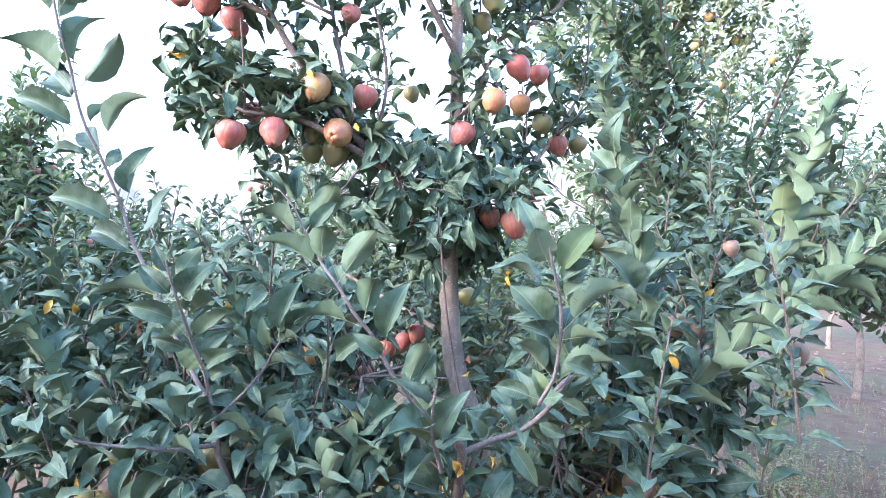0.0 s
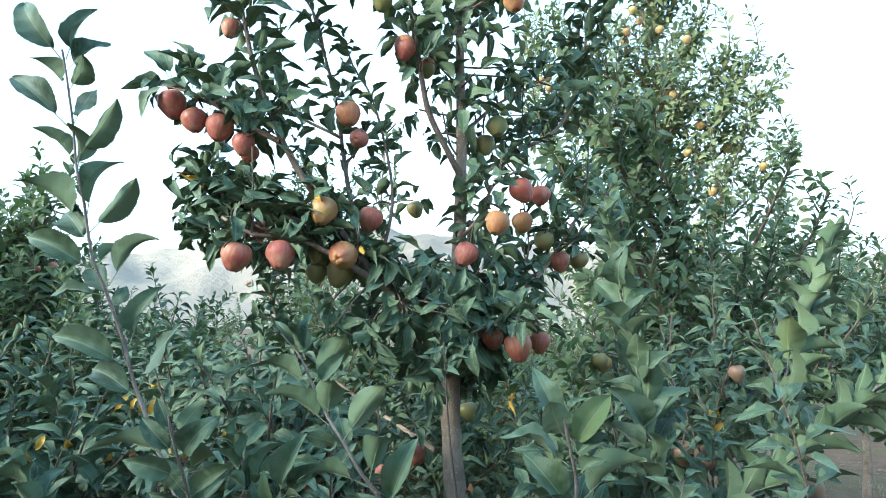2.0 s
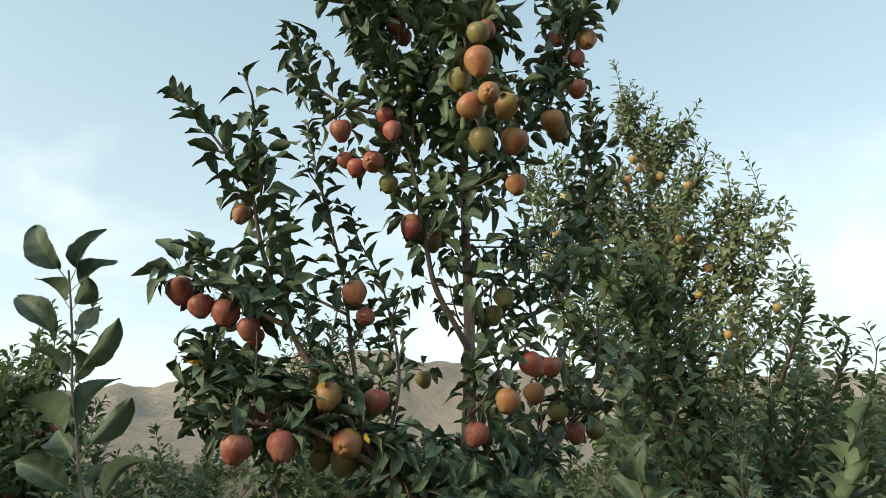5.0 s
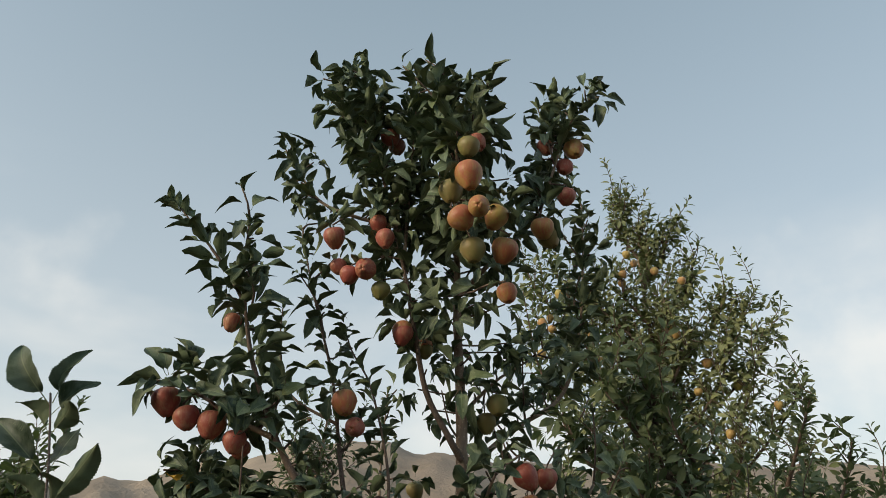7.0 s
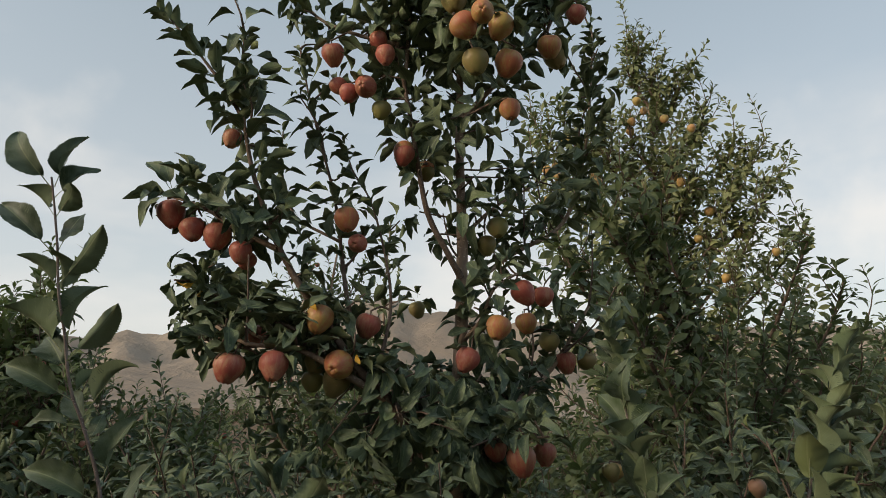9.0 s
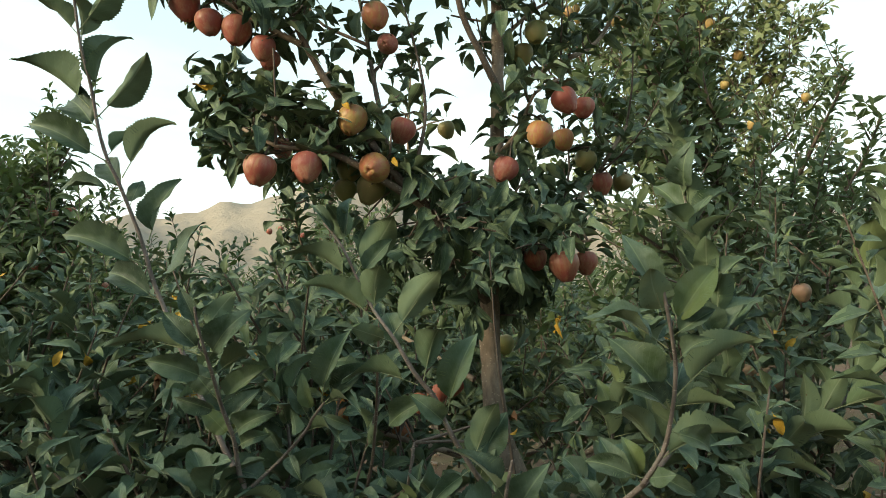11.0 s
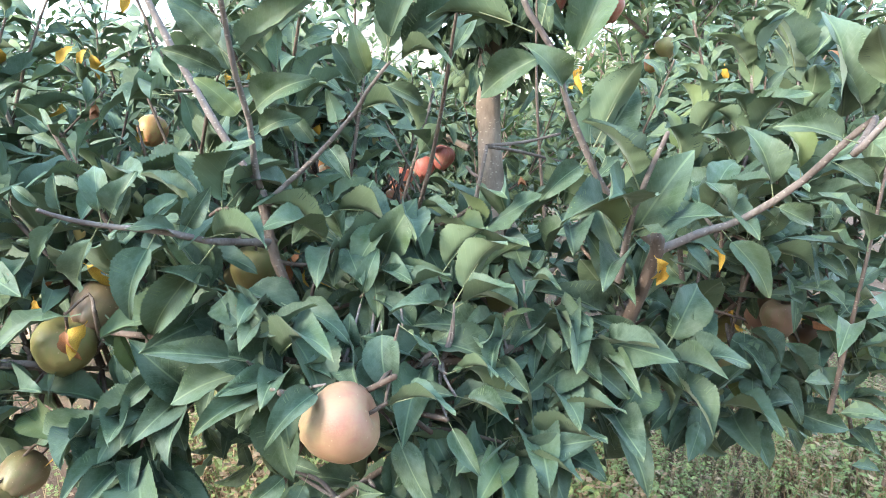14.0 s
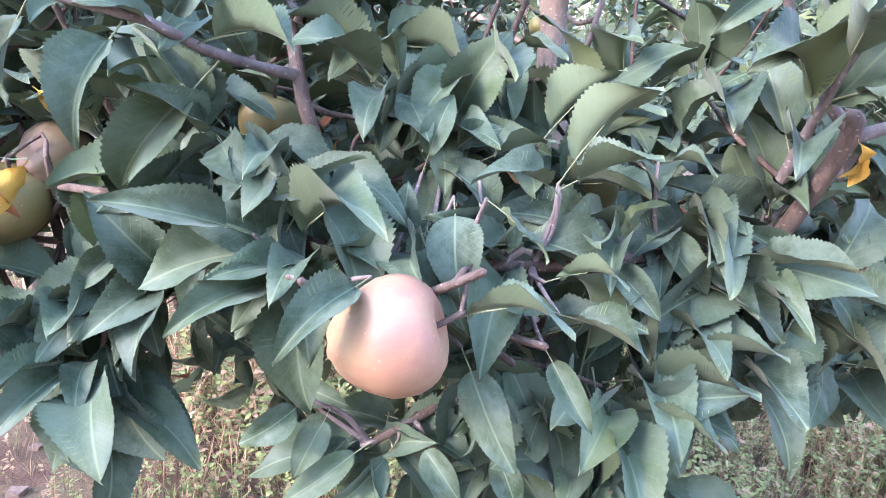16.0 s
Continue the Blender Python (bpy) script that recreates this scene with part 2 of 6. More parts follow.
APPLE_SKIN = {
    "r": apple_material("red_apple_skin", (0.42, 0.235, 0.135), (0.34, 0.088, 0.068), 0.60, 0.9),
    "y": apple_material("blushed_apple_skin", (0.37, 0.29, 0.09), (0.38, 0.13, 0.07), 0.50, 0.8),
    "g": apple_material("green_apple_skin", (0.20, 0.20, 0.068), (0.26, 0.18, 0.085), 0.28, bloom=0.12),
    "p": apple_material("pale_pink_apple_skin", (0.36, 0.305, 0.15), (0.345, 0.165, 0.115), 0.36, 0.35, 0.1),
    "d": apple_material("dusky_apple_skin", (0.195, 0.18, 0.08), (0.28, 0.165, 0.12), 0.55, bloom=0.15),
    "b": apple_material("golden_apple_skin", (0.36, 0.33, 0.10), (0.44, 0.23, 0.11), 0.38),
}
CALYX = plain_leaf("dried_calyx", (0.15, 0.10, 0.06), (0.27, 0.12, 0.06))


def soil_material():
    m = Mat("dry_soil_and_turf", 0.95, 0, 0.1)
    v = m.coord("Object")
    broad, mid, fine = m.noise(v, 0.55, 4), m.noise(v, 5.0, 5, 0.62), m.noise(v, 60.0, 4, 0.7)
    c = m.mix(m.rng(mid, 0.3, 0.7), (0.125, 0.078, 0.056), (0.205, 0.138, 0.10))
    c = m.mix(m.rng(fine, 0.5, 0.8, 0.0, 0.55), c, (0.16, 0.115, 0.09))
    turf = m.mix(m.rng(fine, 0.35, 0.65), (0.07, 0.095, 0.04), (0.19, 0.17, 0.095))
    c = m.mix(m.rng(m.math("ADD", broad, m.math("MULTIPLY", mid, 0.6)), 0.76, 0.92, 0.0, 0.55), c, turf)
    m.color(c)
    m.bump(m.math("ADD", mid, m.math("MULTIPLY", fine, 0.4)), 0.8, 0.03)
    return m.m


SOIL = soil_material()


def hill_material():
    m = Mat("dry_hillside", 0.95, 0, 0.1)
    v = m.coord("Object")
    broad, mid = m.noise(v, 0.004, 5), m.noise(v, 0.03, 5, 0.65)
    c = m.mix(m.rng(broad, 0.35, 0.65), (0.25, 0.208, 0.17), (0.33, 0.28, 0.228))
    c = m.mix(m.rng(mid, 0.5, 0.75, 0.0, 0.5), c, (0.19, 0.16, 0.125))
    m.color(c)
    m.bump(m.noise(v, 0.02, 6, 0.7), 0.7, 10.0)
    return m.m


HILL = hill_material()
WEED_GREEN = plain_leaf("weed_green", (0.14, 0.185, 0.055), (0.26, 0.28, 0.11))
WEED_DRY = plain_leaf("weed_straw", (0.35, 0.27, 0.155), (0.29, 0.18, 0.115))
STONE = plain_leaf("pale_clod", (0.27, 0.195, 0.155), (0.19, 0.14, 0.11))

# ---- building tools ----
rnd = np.random.default_rng(11)


def unit(v):
    v = np.asarray(v, float)
    return v / max(math.sqrt(v[0] * v[0] + v[1] * v[1] + v[2] * v[2]), 1e-9)


def cross3(a, b):
    return np.array((a[1] * b[2] - a[2] * b[1], a[2] * b[0] - a[0] * b[2], a[0] * b[1] - a[1] * b[0]))


def any_dir():
    return unit(rnd.normal(size=3))


def spline(pts, step=0.03):
    """A smooth line through points, sampled about every step metres."""
    p = [np.asarray(q, float) for q in pts]
    p = [2 * p[0] - p[1]] + p + [2 * p[-1] - p[-2]]
    out = []
    for a, b, c, d in zip(p, p[1:], p[2:], p[3:]):
        k = max(2, int(np.linalg.norm(c - b) / step))
        for t in np.linspace(0, 1, k, endpoint=False):
            out.append(0.5 * (2 * b + (c - a) * t + (2 * a - 5 * b + 4 * c - d) * t * t + (3 * b - a - 3 * c + d) * t ** 3))
    out.append(p[-2])
    return np.array(out)


def mesh_of(name, verts, faces, mats, uv=None, face_mat=None, smooth=True):
    me = bpy.data.meshes.new(name)
    me.from_pydata(np.asarray(verts, float).tolist() if len(verts) < 5000 else np.asarray(verts, np.float32), [], np.asarray(faces).tolist() if len(faces) < 5000 else np.asarray(faces))
    for x in mats:
        me.materials.append(x)
    if uv is not None:
        lay = me.uv_layers.new(name="UVMap")
        idx = np.empty(len(me.loops), np.int32)
        me.loops.foreach_get("vertex_index", idx)
        lay.data.foreach_set("uv", np.asarray(uv, np.float32)[idx].ravel())
    if face_mat is not None:
        me.polygons.foreach_set("material_index", np.asarray(face_mat, np.int32))
    if smooth:
        me.polygons.foreach_set("use_smooth", np.ones(len(me.polygons), bool))
    me.update()
    return me


class Wood:
    """Tapered stems, joined into one mesh."""

    def __init__(self, coarse=False):
        self.v, self.f, self.line, self.coarse = [], [], [], coarse

    def stem(self, pts, r0, r1, seg=7, step=0.03, rough=0.05):
        if self.coarse:
            seg, step = min(seg, 3 if r0 < 0.01 else 6), max(step, 0.15)
        line = spline(pts, step)
        k = len(line)
        tang = np.gradient(line, axis=0)
        side = unit(cross3(tang[0], (0.3, 0.9, 0.2)))
        base = sum(len(x) for x in self.v)
        ring = []
        for i in range(k):
            t = unit(tang[i])
            side = unit(side - t * np.dot(side, t))
            up = cross3(t, side)
            r = r0 + (r1 - r0) * (i / (k - 1)) ** 0.8
            for a in range(seg):
                w = 2 * math.pi * a / seg
                rr = r * (1 + rough * rnd.normal())
                ring.append(line[i] + rr * (math.cos(w) * side + math.sin(w) * up))
        ring.append(line[-1] + unit(tang[-1]) * r1)
        self.v.append(np.array(ring))
        for i in range(k - 1):
            for a in range(seg):
                b = (a + 1) % seg
                self.f.append((base + i * seg + a, base + i * seg + b, base + (i + 1) * seg + b, base + (i + 1) * seg + a))
        for a in range(seg):
            self.f.append((base + (k - 1) * seg + a, base + (k - 1) * seg + (a + 1) % seg, base + k * seg))
        self.line.append(line)
        return line

    def mesh(self, name, mat):
        me = bpy.data.meshes.new(name)
        me.from_pydata(np.concatenate(self.v).tolist(), [], self.f)
        me.materials.append(mat)
        me.polygons.foreach_set("use_smooth", np.ones(len(me.polygons), bool))
        return me


def leaf_template(rows, cols, curl, fold, wave, width=0.5, serrate=0.0, two=True, stalk=0.26, seed=0, face=0):
    """A blade of length 1 along +y on a stalk, upper side to +z. Quads only, so that many can be joined."""
    q = random.Random(seed)
    v, uv, f, fm = [], [], [], []
    lean = q.uniform(-0.08, 0.08)

    def sheet(dz, flip, mat):
        base = len(v)
        for i in range(rows + 1):
            s = i / rows
            w = width * 0.5 * (s ** 0.78 * (1 - s) ** 0.74) / 0.349 + 0.008
            for j in range(cols + 1):
                u = 2 * j / cols - 1
                edge = abs(u) > 0.99
                ww = w * (1 + (serrate if (i % 2) else -serrate) * edge)
                x = u * ww * math.cos(fold * 0.7) + lean * s * s
                z = (0.7 * u * u + 0.3 * abs(u)) * ww * math.sin(fold) - curl * s * s + wave * math.sin(s * 9 + u * 2.2) * abs(u) * w
                v.append((x, stalk + s * (1 - 0.28 * abs(curl) * s), z + dz))
                uv.append((0.5 + 0.5 * u * w / (width * 0.5 + 0.008), s))
        for i in range(rows):
            for j in range(cols):
                a = base + i * (cols + 1) + j
                quad = (a, a + 1, a + cols + 2, a + cols + 1)
                f.append(quad[::-1] if flip else quad)
                fm.append(mat)

    sheet(0.0, False, face)
    if two:
        sheet(-0.006, True, 1)
    base = len(v)
    for y, w in ((0, 0.012), (stalk * 0.5, 0.010), (stalk + 0.03, 0.010)):
        for x in (-w, w):
            v.append((x, y, -0.02 * math.sin(math.pi * y / stalk) - 0.008))
            uv.append((0.5, 0.02))
    for k in (0, 2):
        f.append((base + k, base + k + 1, base + k + 3, base + k + 2))
        fm.append(1 if two else face)
    return np.array(v), np.array(f), np.array(uv), np.array(fm)


def blade_template(seed, arch, fold, cup, twist, rows=44, half=2, width=0.5, teeth=0.036, stalk=0.2):
    """An apple leaf from its stalk's foot at the origin to its tip at (0, 1, 0), upper side to +z: folded along the midrib, quilted between the veins, finely toothed."""
    q = random.Random(seed)
    v, uv, f, fm = [], [], [], []
    phase, sway, kink, rim = q.uniform(0, 6), q.uniform(-0.035, 0.035), q.uniform(0.45, 0.75), q.uniform(-1.1, 1.5)
    across = [-1 + k / half for k in range(2 * half + 1)]
    across = [math.copysign(abs(u) ** 1.25, u) for u in across]

    def height(y):
        return 4 * arch * (y * (1 - y)) * (1 + 0.7 * (y - kink))

    def sheet(dz, flip, mat):
        base = len(v)
        for i in range(rows + 1):
            s = i / rows
            y = stalk + (1 - stalk) * s
            w = width * 0.46 * (s ** 0.62 * (1 - s) ** 0.95) / 0.346 + 0.004
            turn = twist * (s - 0.3)
            for u in across:
                ww = w * (1 + (teeth if i % 2 else -teeth) * (abs(u) > 0.99))
                side = abs(u) * ww
                lift = side * math.sin(fold) * (1 - 0.35 * s) + cup * side * side / width * 2.0
                lift += 0.016 * math.sin(9.5 * s * math.pi - 2.4 * abs(u)) * abs(u) * (1 - s) + 0.045 * math.sin(8 * s + phase + 2.5 * u) * u * u
                lift += rim * max(0.0, abs(u) - 0.55) ** 2 * ww * (1.2 if u > 0 else 0.7)
                x = u * ww * math.cos(fold)
                v.append((x * math.cos(turn) - lift * math.sin(turn) + sway * math.sin(math.pi * s), y - 0.16 * side * (1 - s), height(y) + lift * math.cos(turn) + x * math.sin(turn) + dz))
                uv.append((0.5 + 0.5 * u * w / (width * 0.46 + 0.004), s))
        n = len(across)
        for i in range(rows):
            for j in range(n - 1):
                a = base + i * n + j
                quad = (a, a + 1, a + n + 1, a + n)
                f.append(quad[::-1] if flip else quad)
                fm.append(mat)

    sheet(0.0, False, 0)
    sheet(-0.005, True, 1)
    base = len(v)
    ring = 5
    for y, r in ((0.0, 0.013), (0.02, 0.010), (stalk * 0.5, 0.008), (stalk + 0.06, 0.008), (0.5, 0.005)):
        for k in range(ring):
            a = 2 * math.pi * k / ring
            v.append((r * math.cos(a), y, height(y) - 0.009 + r * math.sin(a)))
            uv.append((0.5, 0.3))
    for k in range(4):
        for j in range(ring):
            a, b = base + k * ring + j, base + k * ring + (j + 1) % ring
            f.append((a, b, b + ring, a + ring))
            fm.append(2)
    return np.array(v), np.array(f), np.array(uv), np.array(fm)


def bend(k, lo, hi):
    return lo + (hi - lo) * k


MIDDLE = [leaf_template(6, 4, bend(i / 8, 0.12, 0.85), 0.45 + 0.5 * ((i * 3) % 7) / 6, 0.35, 0.43 + 0.03 * (i % 4), 0.05, True, 0.22, i) for i in range(9)]
BLADES = [blade_template(i, bend((i * 7 % 11) / 10, 0.06, 0.22), bend((i * 3 % 11) / 10, 0.12, 0.7), bend((i * 5 % 11) / 10, 0.0, 0.9), bend((i * 4 % 11) / 10, -0.3, 0.3)) for i in range(11)]
LOW = [leaf_template(5, 4, bend(i / 8, 0.12, 0.85), 0.45 + 0.5 * ((i * 3) % 7) / 6, 0.35, 0.38 + 0.03 * (i % 4), 0.05, True, 0.24, i) for i in range(9)]
FAR = [leaf_template(3, 2, 0.1 + 0.12 * i, 0.2 + 0.12 * i, 0.0, 0.5, 0.0, False, 0.1, i) for i in range(4)]
COARSE = [leaf_template(3, 2, 0.1 + 0.12 * i, 0.2 + 0.12 * i, 0.0, 0.42, 0.0, False, 0.2, i) for i in range(4)]


def frame_of(pos, d, n, size):
    """Pose and size of a leaf at pos that points along d, its upper side towards n."""
    d = unit(d)
    x = unit(cross3(d, n))
    z = cross3(x, d)
    return np.array([x * size, d * size, z * size, pos])


class Leaves:
    def __init__(self):
        self.rows = []

    def add(self, pos, d, n, size):
        self.rows.append(frame_of(pos, d, n, size))

    def along(self, line, size, gap=0.026, start=0.05, angle=(62, 34), droop=0.12, jitter=0.22, face=(-0.1, -0.5, 0.3)):
        """Leaves set spirally on a shoot."""
        seg = np.linalg.norm(np.diff(line, axis=0), axis=1)
        pos = np.concatenate([[0], np.cumsum(seg)])
        total = pos[-1]
        s, az = total * start, rnd.uniform(0, 6.28)
        while s < total:
            k = s / total
            p = np.array([np.interp(s, pos, line[:, c]) for c in range(3)])
            i = min(len(line) - 2, int(np.searchsorted(pos, s)))
            t = unit(line[min(i + 1, len(line) - 1)] - line[max(i - 1, 0)])
            a = unit(cross3(t, (0.21, 0.93, 0.31)))
            b = cross3(t, a)
            rad = math.cos(az) * a + math.sin(az) * b
            w = radians(angle[0] + (angle[1] - angle[0]) * k + rnd.normal() * 9)
            d = math.cos(w) * t + math.sin(w) * rad + np.array((0, 0, -droop)) + jitter * 0.5 * rnd.normal(size=3) * 0.5
            n = math.sin(w) * t - math.cos(w) * rad + np.array(face) + 1.6 * jitter * rnd.normal(size=3)
            grow = size * (0.78 + 0.3 * math.sin(math.pi * min(1, k * 1.1 + 0.1))) * rnd.uniform(0.85, 1.12)
            if k > 0.9:
                grow *= 0.72
            self.add(p, d, n, grow)
            s += gap * rnd.uniform(0.7, 1.3) * (1.0 if k < 0.85 else 0.55)
            az += 2.4 + rnd.normal() * 0.25
        return self

    def hanging(self, p, n, size):
        """A tuft on a loaded low twig, its leaves drooping outwards to the open side."""
        for i in range(n):
            d = np.array((rnd.normal() * 0.6, rnd.normal() * 0.35 - 0.45, rnd.normal() * 0.45 - 0.4))
            nn = np.array((rnd.normal() * 0.35 - 0.1, -0.5 + rnd.normal() * 0.4, 0.8 + rnd.normal() * 0.3))
            self.add(p + 0.015 * any_dir(), d, nn, size * rnd.uniform(0.65, 1.15))
        return self

    def rosette(self, p, axis, n, size, droop=0.25):
        """The tuft of leaves on a fruiting spur."""
        axis = unit(axis)
        a = unit(cross3(axis, (0.31, 0.41, 0.86)))
        b = cross3(axis, a)
        az = rnd.uniform(0, 6.28)
        for i in range(n):
            az += 2.4 + rnd.normal() * 0.3
            w = radians(rnd.uniform(25, 92))
            rad = math.cos(az) * a + math.sin(az) * b
            d = math.cos(w) * axis + math.sin(w) * rad + np.array((0, 0, -droop * rnd.uniform(0.2, 1.9)))
            nn = math.sin(w) * axis - math.cos(w) * rad + np.array((0, 0, 0.8)) + 0.3 * rnd.normal(size=3)
            self.add(p + 0.012 * rad, d, nn, size * rnd.uniform(0.6, 1.15))
        return self

    def mesh(self, name, templates, mats):
        vs, fs, us, ms, base = [], [], [], [], 0
        rows = np.array(self.rows)
        pick = rnd.integers(0, len(templates), len(rows))
        for k, (v, f, uv, fm) in enumerate(templates):
            r = rows[pick == k]
            if not len(r):
                continue
            w = np.einsum("vc,lcd->lvd", v, r[:, :3]) + r[:, None, 3]
            vs.append(w.reshape(-1, 3))
            fs.append((f[None] + (base + len(v) * np.arange(len(r)))[:, None, None]).reshape(-1, 4))
            us.append(np.tile(uv, (len(r), 1)))
            ms.append(np.tile(fm, len(r)))
            base += len(v) * len(r)
        return mesh_of(name, np.concatenate(vs), np.concatenate(fs), mats, np.concatenate(us), np.concatenate(ms))


def part(name, mesh, parent, label="", base=None):
    """One mesh object under a thing (whose base is given) or under a part."""
    ob = new(name, mesh)
    ob.parent = parent
    if base is not None:
        ob.matrix_parent_inverse = Matrix.Translation(base).inverted()
    return tagged(ob, label)


def thing(name, base, label, category, group="", kind=""):
    ob = new(name)
    ob.location = base
    ob.empty_display_size = 0.1
    return tagged(ob, label, category, group, kind)


def to_matrix(row):
    x, y, z, p = row
    return Matrix(((x[0], y[0], z[0], p[0]), (x[1], y[1], z[1], p[1]), (x[2], y[2], z[2], p[2]), (0, 0, 0, 1)))


BLADE_MESHES = [mesh_of("leaf", v, f, [LEAF_TOP, LEAF_UNDER, STALK], uv, fm) for v, f, uv, fm in BLADES]
YELLOW_MESHES = [mesh_of("withered_leaf", *leaf_template(7, 4, 0.4 + 0.2 * i, 0.6, 0.5, 0.46, 0.04, False, 0.15, 40 + i)[:2], [LEAF_BROWN if i == 3 else LEAF_YELLOW]) for i in range(4)]


def leaf_parts(leaves, parent, meshes=None):
    for row in leaves.rows:
        row = row.copy()
        row[:3] *= 1.15
        row[0] *= rnd.uniform(0.72, 1.05)
        part("leaf", (meshes or BLADE_MESHES)[rnd.integers(11)], parent).matrix_basis = to_matrix(row)


# ---- ground and distance ----
def ground_height(x, y):
    return 0.02 * noise.noise((x * 0.8, y * 0.8, 0)) + 0.012 * noise.noise((x * 4.1, y * 4.1, 3))


def ground():
    k = 150
    u = np.linspace(-1, 1, k)
    c = 1500 * np.sinh(u * 7.2) / math.sinh(7.2)
    v, f = [], []
    for j in range(k):
        for i in range(k):
            x, y = c[i] + 0.6, c[j] + 3.0
            v.append((x, y, ground_height(x, y) if max(abs(x), abs(y)) < 40 else 0.0))
    for j in range(k - 1):
        for i in range(k - 1):
            a = j * k + i
            f.append((a, a + 1, a + k + 1, a + k))
    ob = new("ground", mesh_of("ground", v, f, [SOIL]))
    tagged(ob, "dry pinkish orchard soil with patches of thin turf", "ground", kind="structure")


def ridge(az):
    """The skyline's height above the horizon in degrees, by the compass."""
    e = 6.6 + 2.6 * math.exp(-((az + 16) / 9.0) ** 2) - 0.9 * math.exp(-((az + 37) / 7.0) ** 2) + 0.5 * math.exp(-((az + 4) / 5.0) ** 2)
    return e + 0.8 * math.sin(az * 0.07 + 1.0) + 0.22 * math.sin(az * 0.9) + 0.16 * math.sin(az * 1.7 + 2)


def hills():
    v, f = [], []
    na, nr = 420, 22
    for i in range(na):
        az = -180 + 360 * i / na
        edge = ridge(az if az < 140 else az)
        for j in range(nr):
            s = j / (nr - 1)
            r = 330 + 620 * s
            top = math.tan(radians(edge)) * 813 + 1.6
            rise = math.sin(math.pi * min(1, s * 1.28) ** 1.25 * 0.5) ** 1.3 if s < 0.78 else 1 - 0.6 * (s - 0.78) / 0.22
            x, y = r * math.sin(radians(az)), r * math.cos(radians(az))
            gully = abs(noise.noise((x * 0.012, y * 0.012, 0))) * 26 + noise.noise((x * 0.05, y * 0.05, 4)) * 6
            z = top * rise - gully * math.sin(math.pi * min(1, s * 1.1)) * 0.75 - 1.5 * (1 - s)
            v.append((x, y, z))
    for i in range(na):
        for j in range(nr - 1):
            a, b = i * nr + j, ((i + 1) % na) * nr + j
            f.append((a, a + 1, b + 1, b))
    ob = new("hills", mesh_of("hills", v, f, [HILL]))
    tagged(ob, "bare pale brown hills beyond the orchard", "hill", kind="structure")


ground()
hills()

# ---- apples ----
def apple_mesh(name, tall, taper, lobes, seed):
    q = random.Random(seed)
    rings, seg = 16, 20
    v, f = [], []
    for i in range(rings + 1):
        a = math.pi * i / rings
        s, c = math.sin(a), math.cos(a)
        r = s * (1 + 0.10 * c * taper) * (1 + 0.05 * math.cos(2 * a))
        z = tall * c * 0.92
        if c > 0:
            z -= 0.24 * max(0, 1 - s / 0.5) ** 1.6
        else:
            z += 0.26 * max(0, 1 - s / 0.42) ** 1.5
            r *= 1 - 0.13 * taper * (-c)
        for j in range(seg):
            w = 2 * math.pi * j / seg
            lob = lobes * math.cos(5 * w + 0.4) * max(0, -c) ** 2 * (0.4 + 0.6 * s)
            rr = r * (1 + lob * 0.6 + 0.02 * math.sin(2 * w + seed))
            v.append((0.5 * rr * math.cos(w), 0.5 * rr * math.sin(w), 0.5 * (z - 0.5 * lob)))
    for i in range(rings):
        for j in range(seg):
            a, b = i * seg + j, i * seg + (j + 1) % seg
            f.append((a, a + seg, b + seg, b))
    return v, f


APPLE_SHAPES = [apple_mesh("apple", 1.12, 1.6, 0.11, 1), apple_mesh("apple", 1.06, 1.4, 0.08, 2), apple_mesh("apple", 1.18, 1.9, 0.13, 3)]
APPLE_MESHES = {k: [mesh_of("apple", v, f, [m]) for v, f in APPLE_SHAPES] for k, m in APPLE_SKIN.items()}
_stem = Wood()
_stem.stem([(0, 0, 0.26), (0.02, 0.0, 0.42), (0.07, 0.02, 0.62)], 0.022, 0.030, 5, 0.1)
STEM_MESH = _stem.mesh("stem", TWIG)


def calyx_mesh():
    v, f = [], []
    for i in range(5):
        a = 2 * math.pi * i / 5
        d, s = (math.cos(a), math.sin(a)), (-math.sin(a), math.cos(a))
        k = len(v)
        for r, w, z in ((0.015, 0.02, -0.37), (0.06, 0.03, -0.40), (0.10, 0.004, -0.47)):
            for e in (-1, 1):
                v.append((d[0] * r + s[0] * w * e, d[1] * r + s[1] * w * e, z))
        f += [(k, k + 1, k + 3, k + 2), (k + 2, k + 3, k + 5, k + 4)]
    return mesh_of("calyx", v, f, [CALYX])


CALYX_MESH = calyx_mesh()
APPLE_WORDS = {
    "r": "dull red striped apple hanging from a twig",
    "y": "yellow apple with an orange-red blush on a twig",
    "g": "dull olive green apple half hidden by leaves",
    "p": "large pale cream apple with a pink blush",
    "d": "dusky olive apple with a pinkish brown cheek",
    "b": "small golden yellow apple in a distant crown",
}


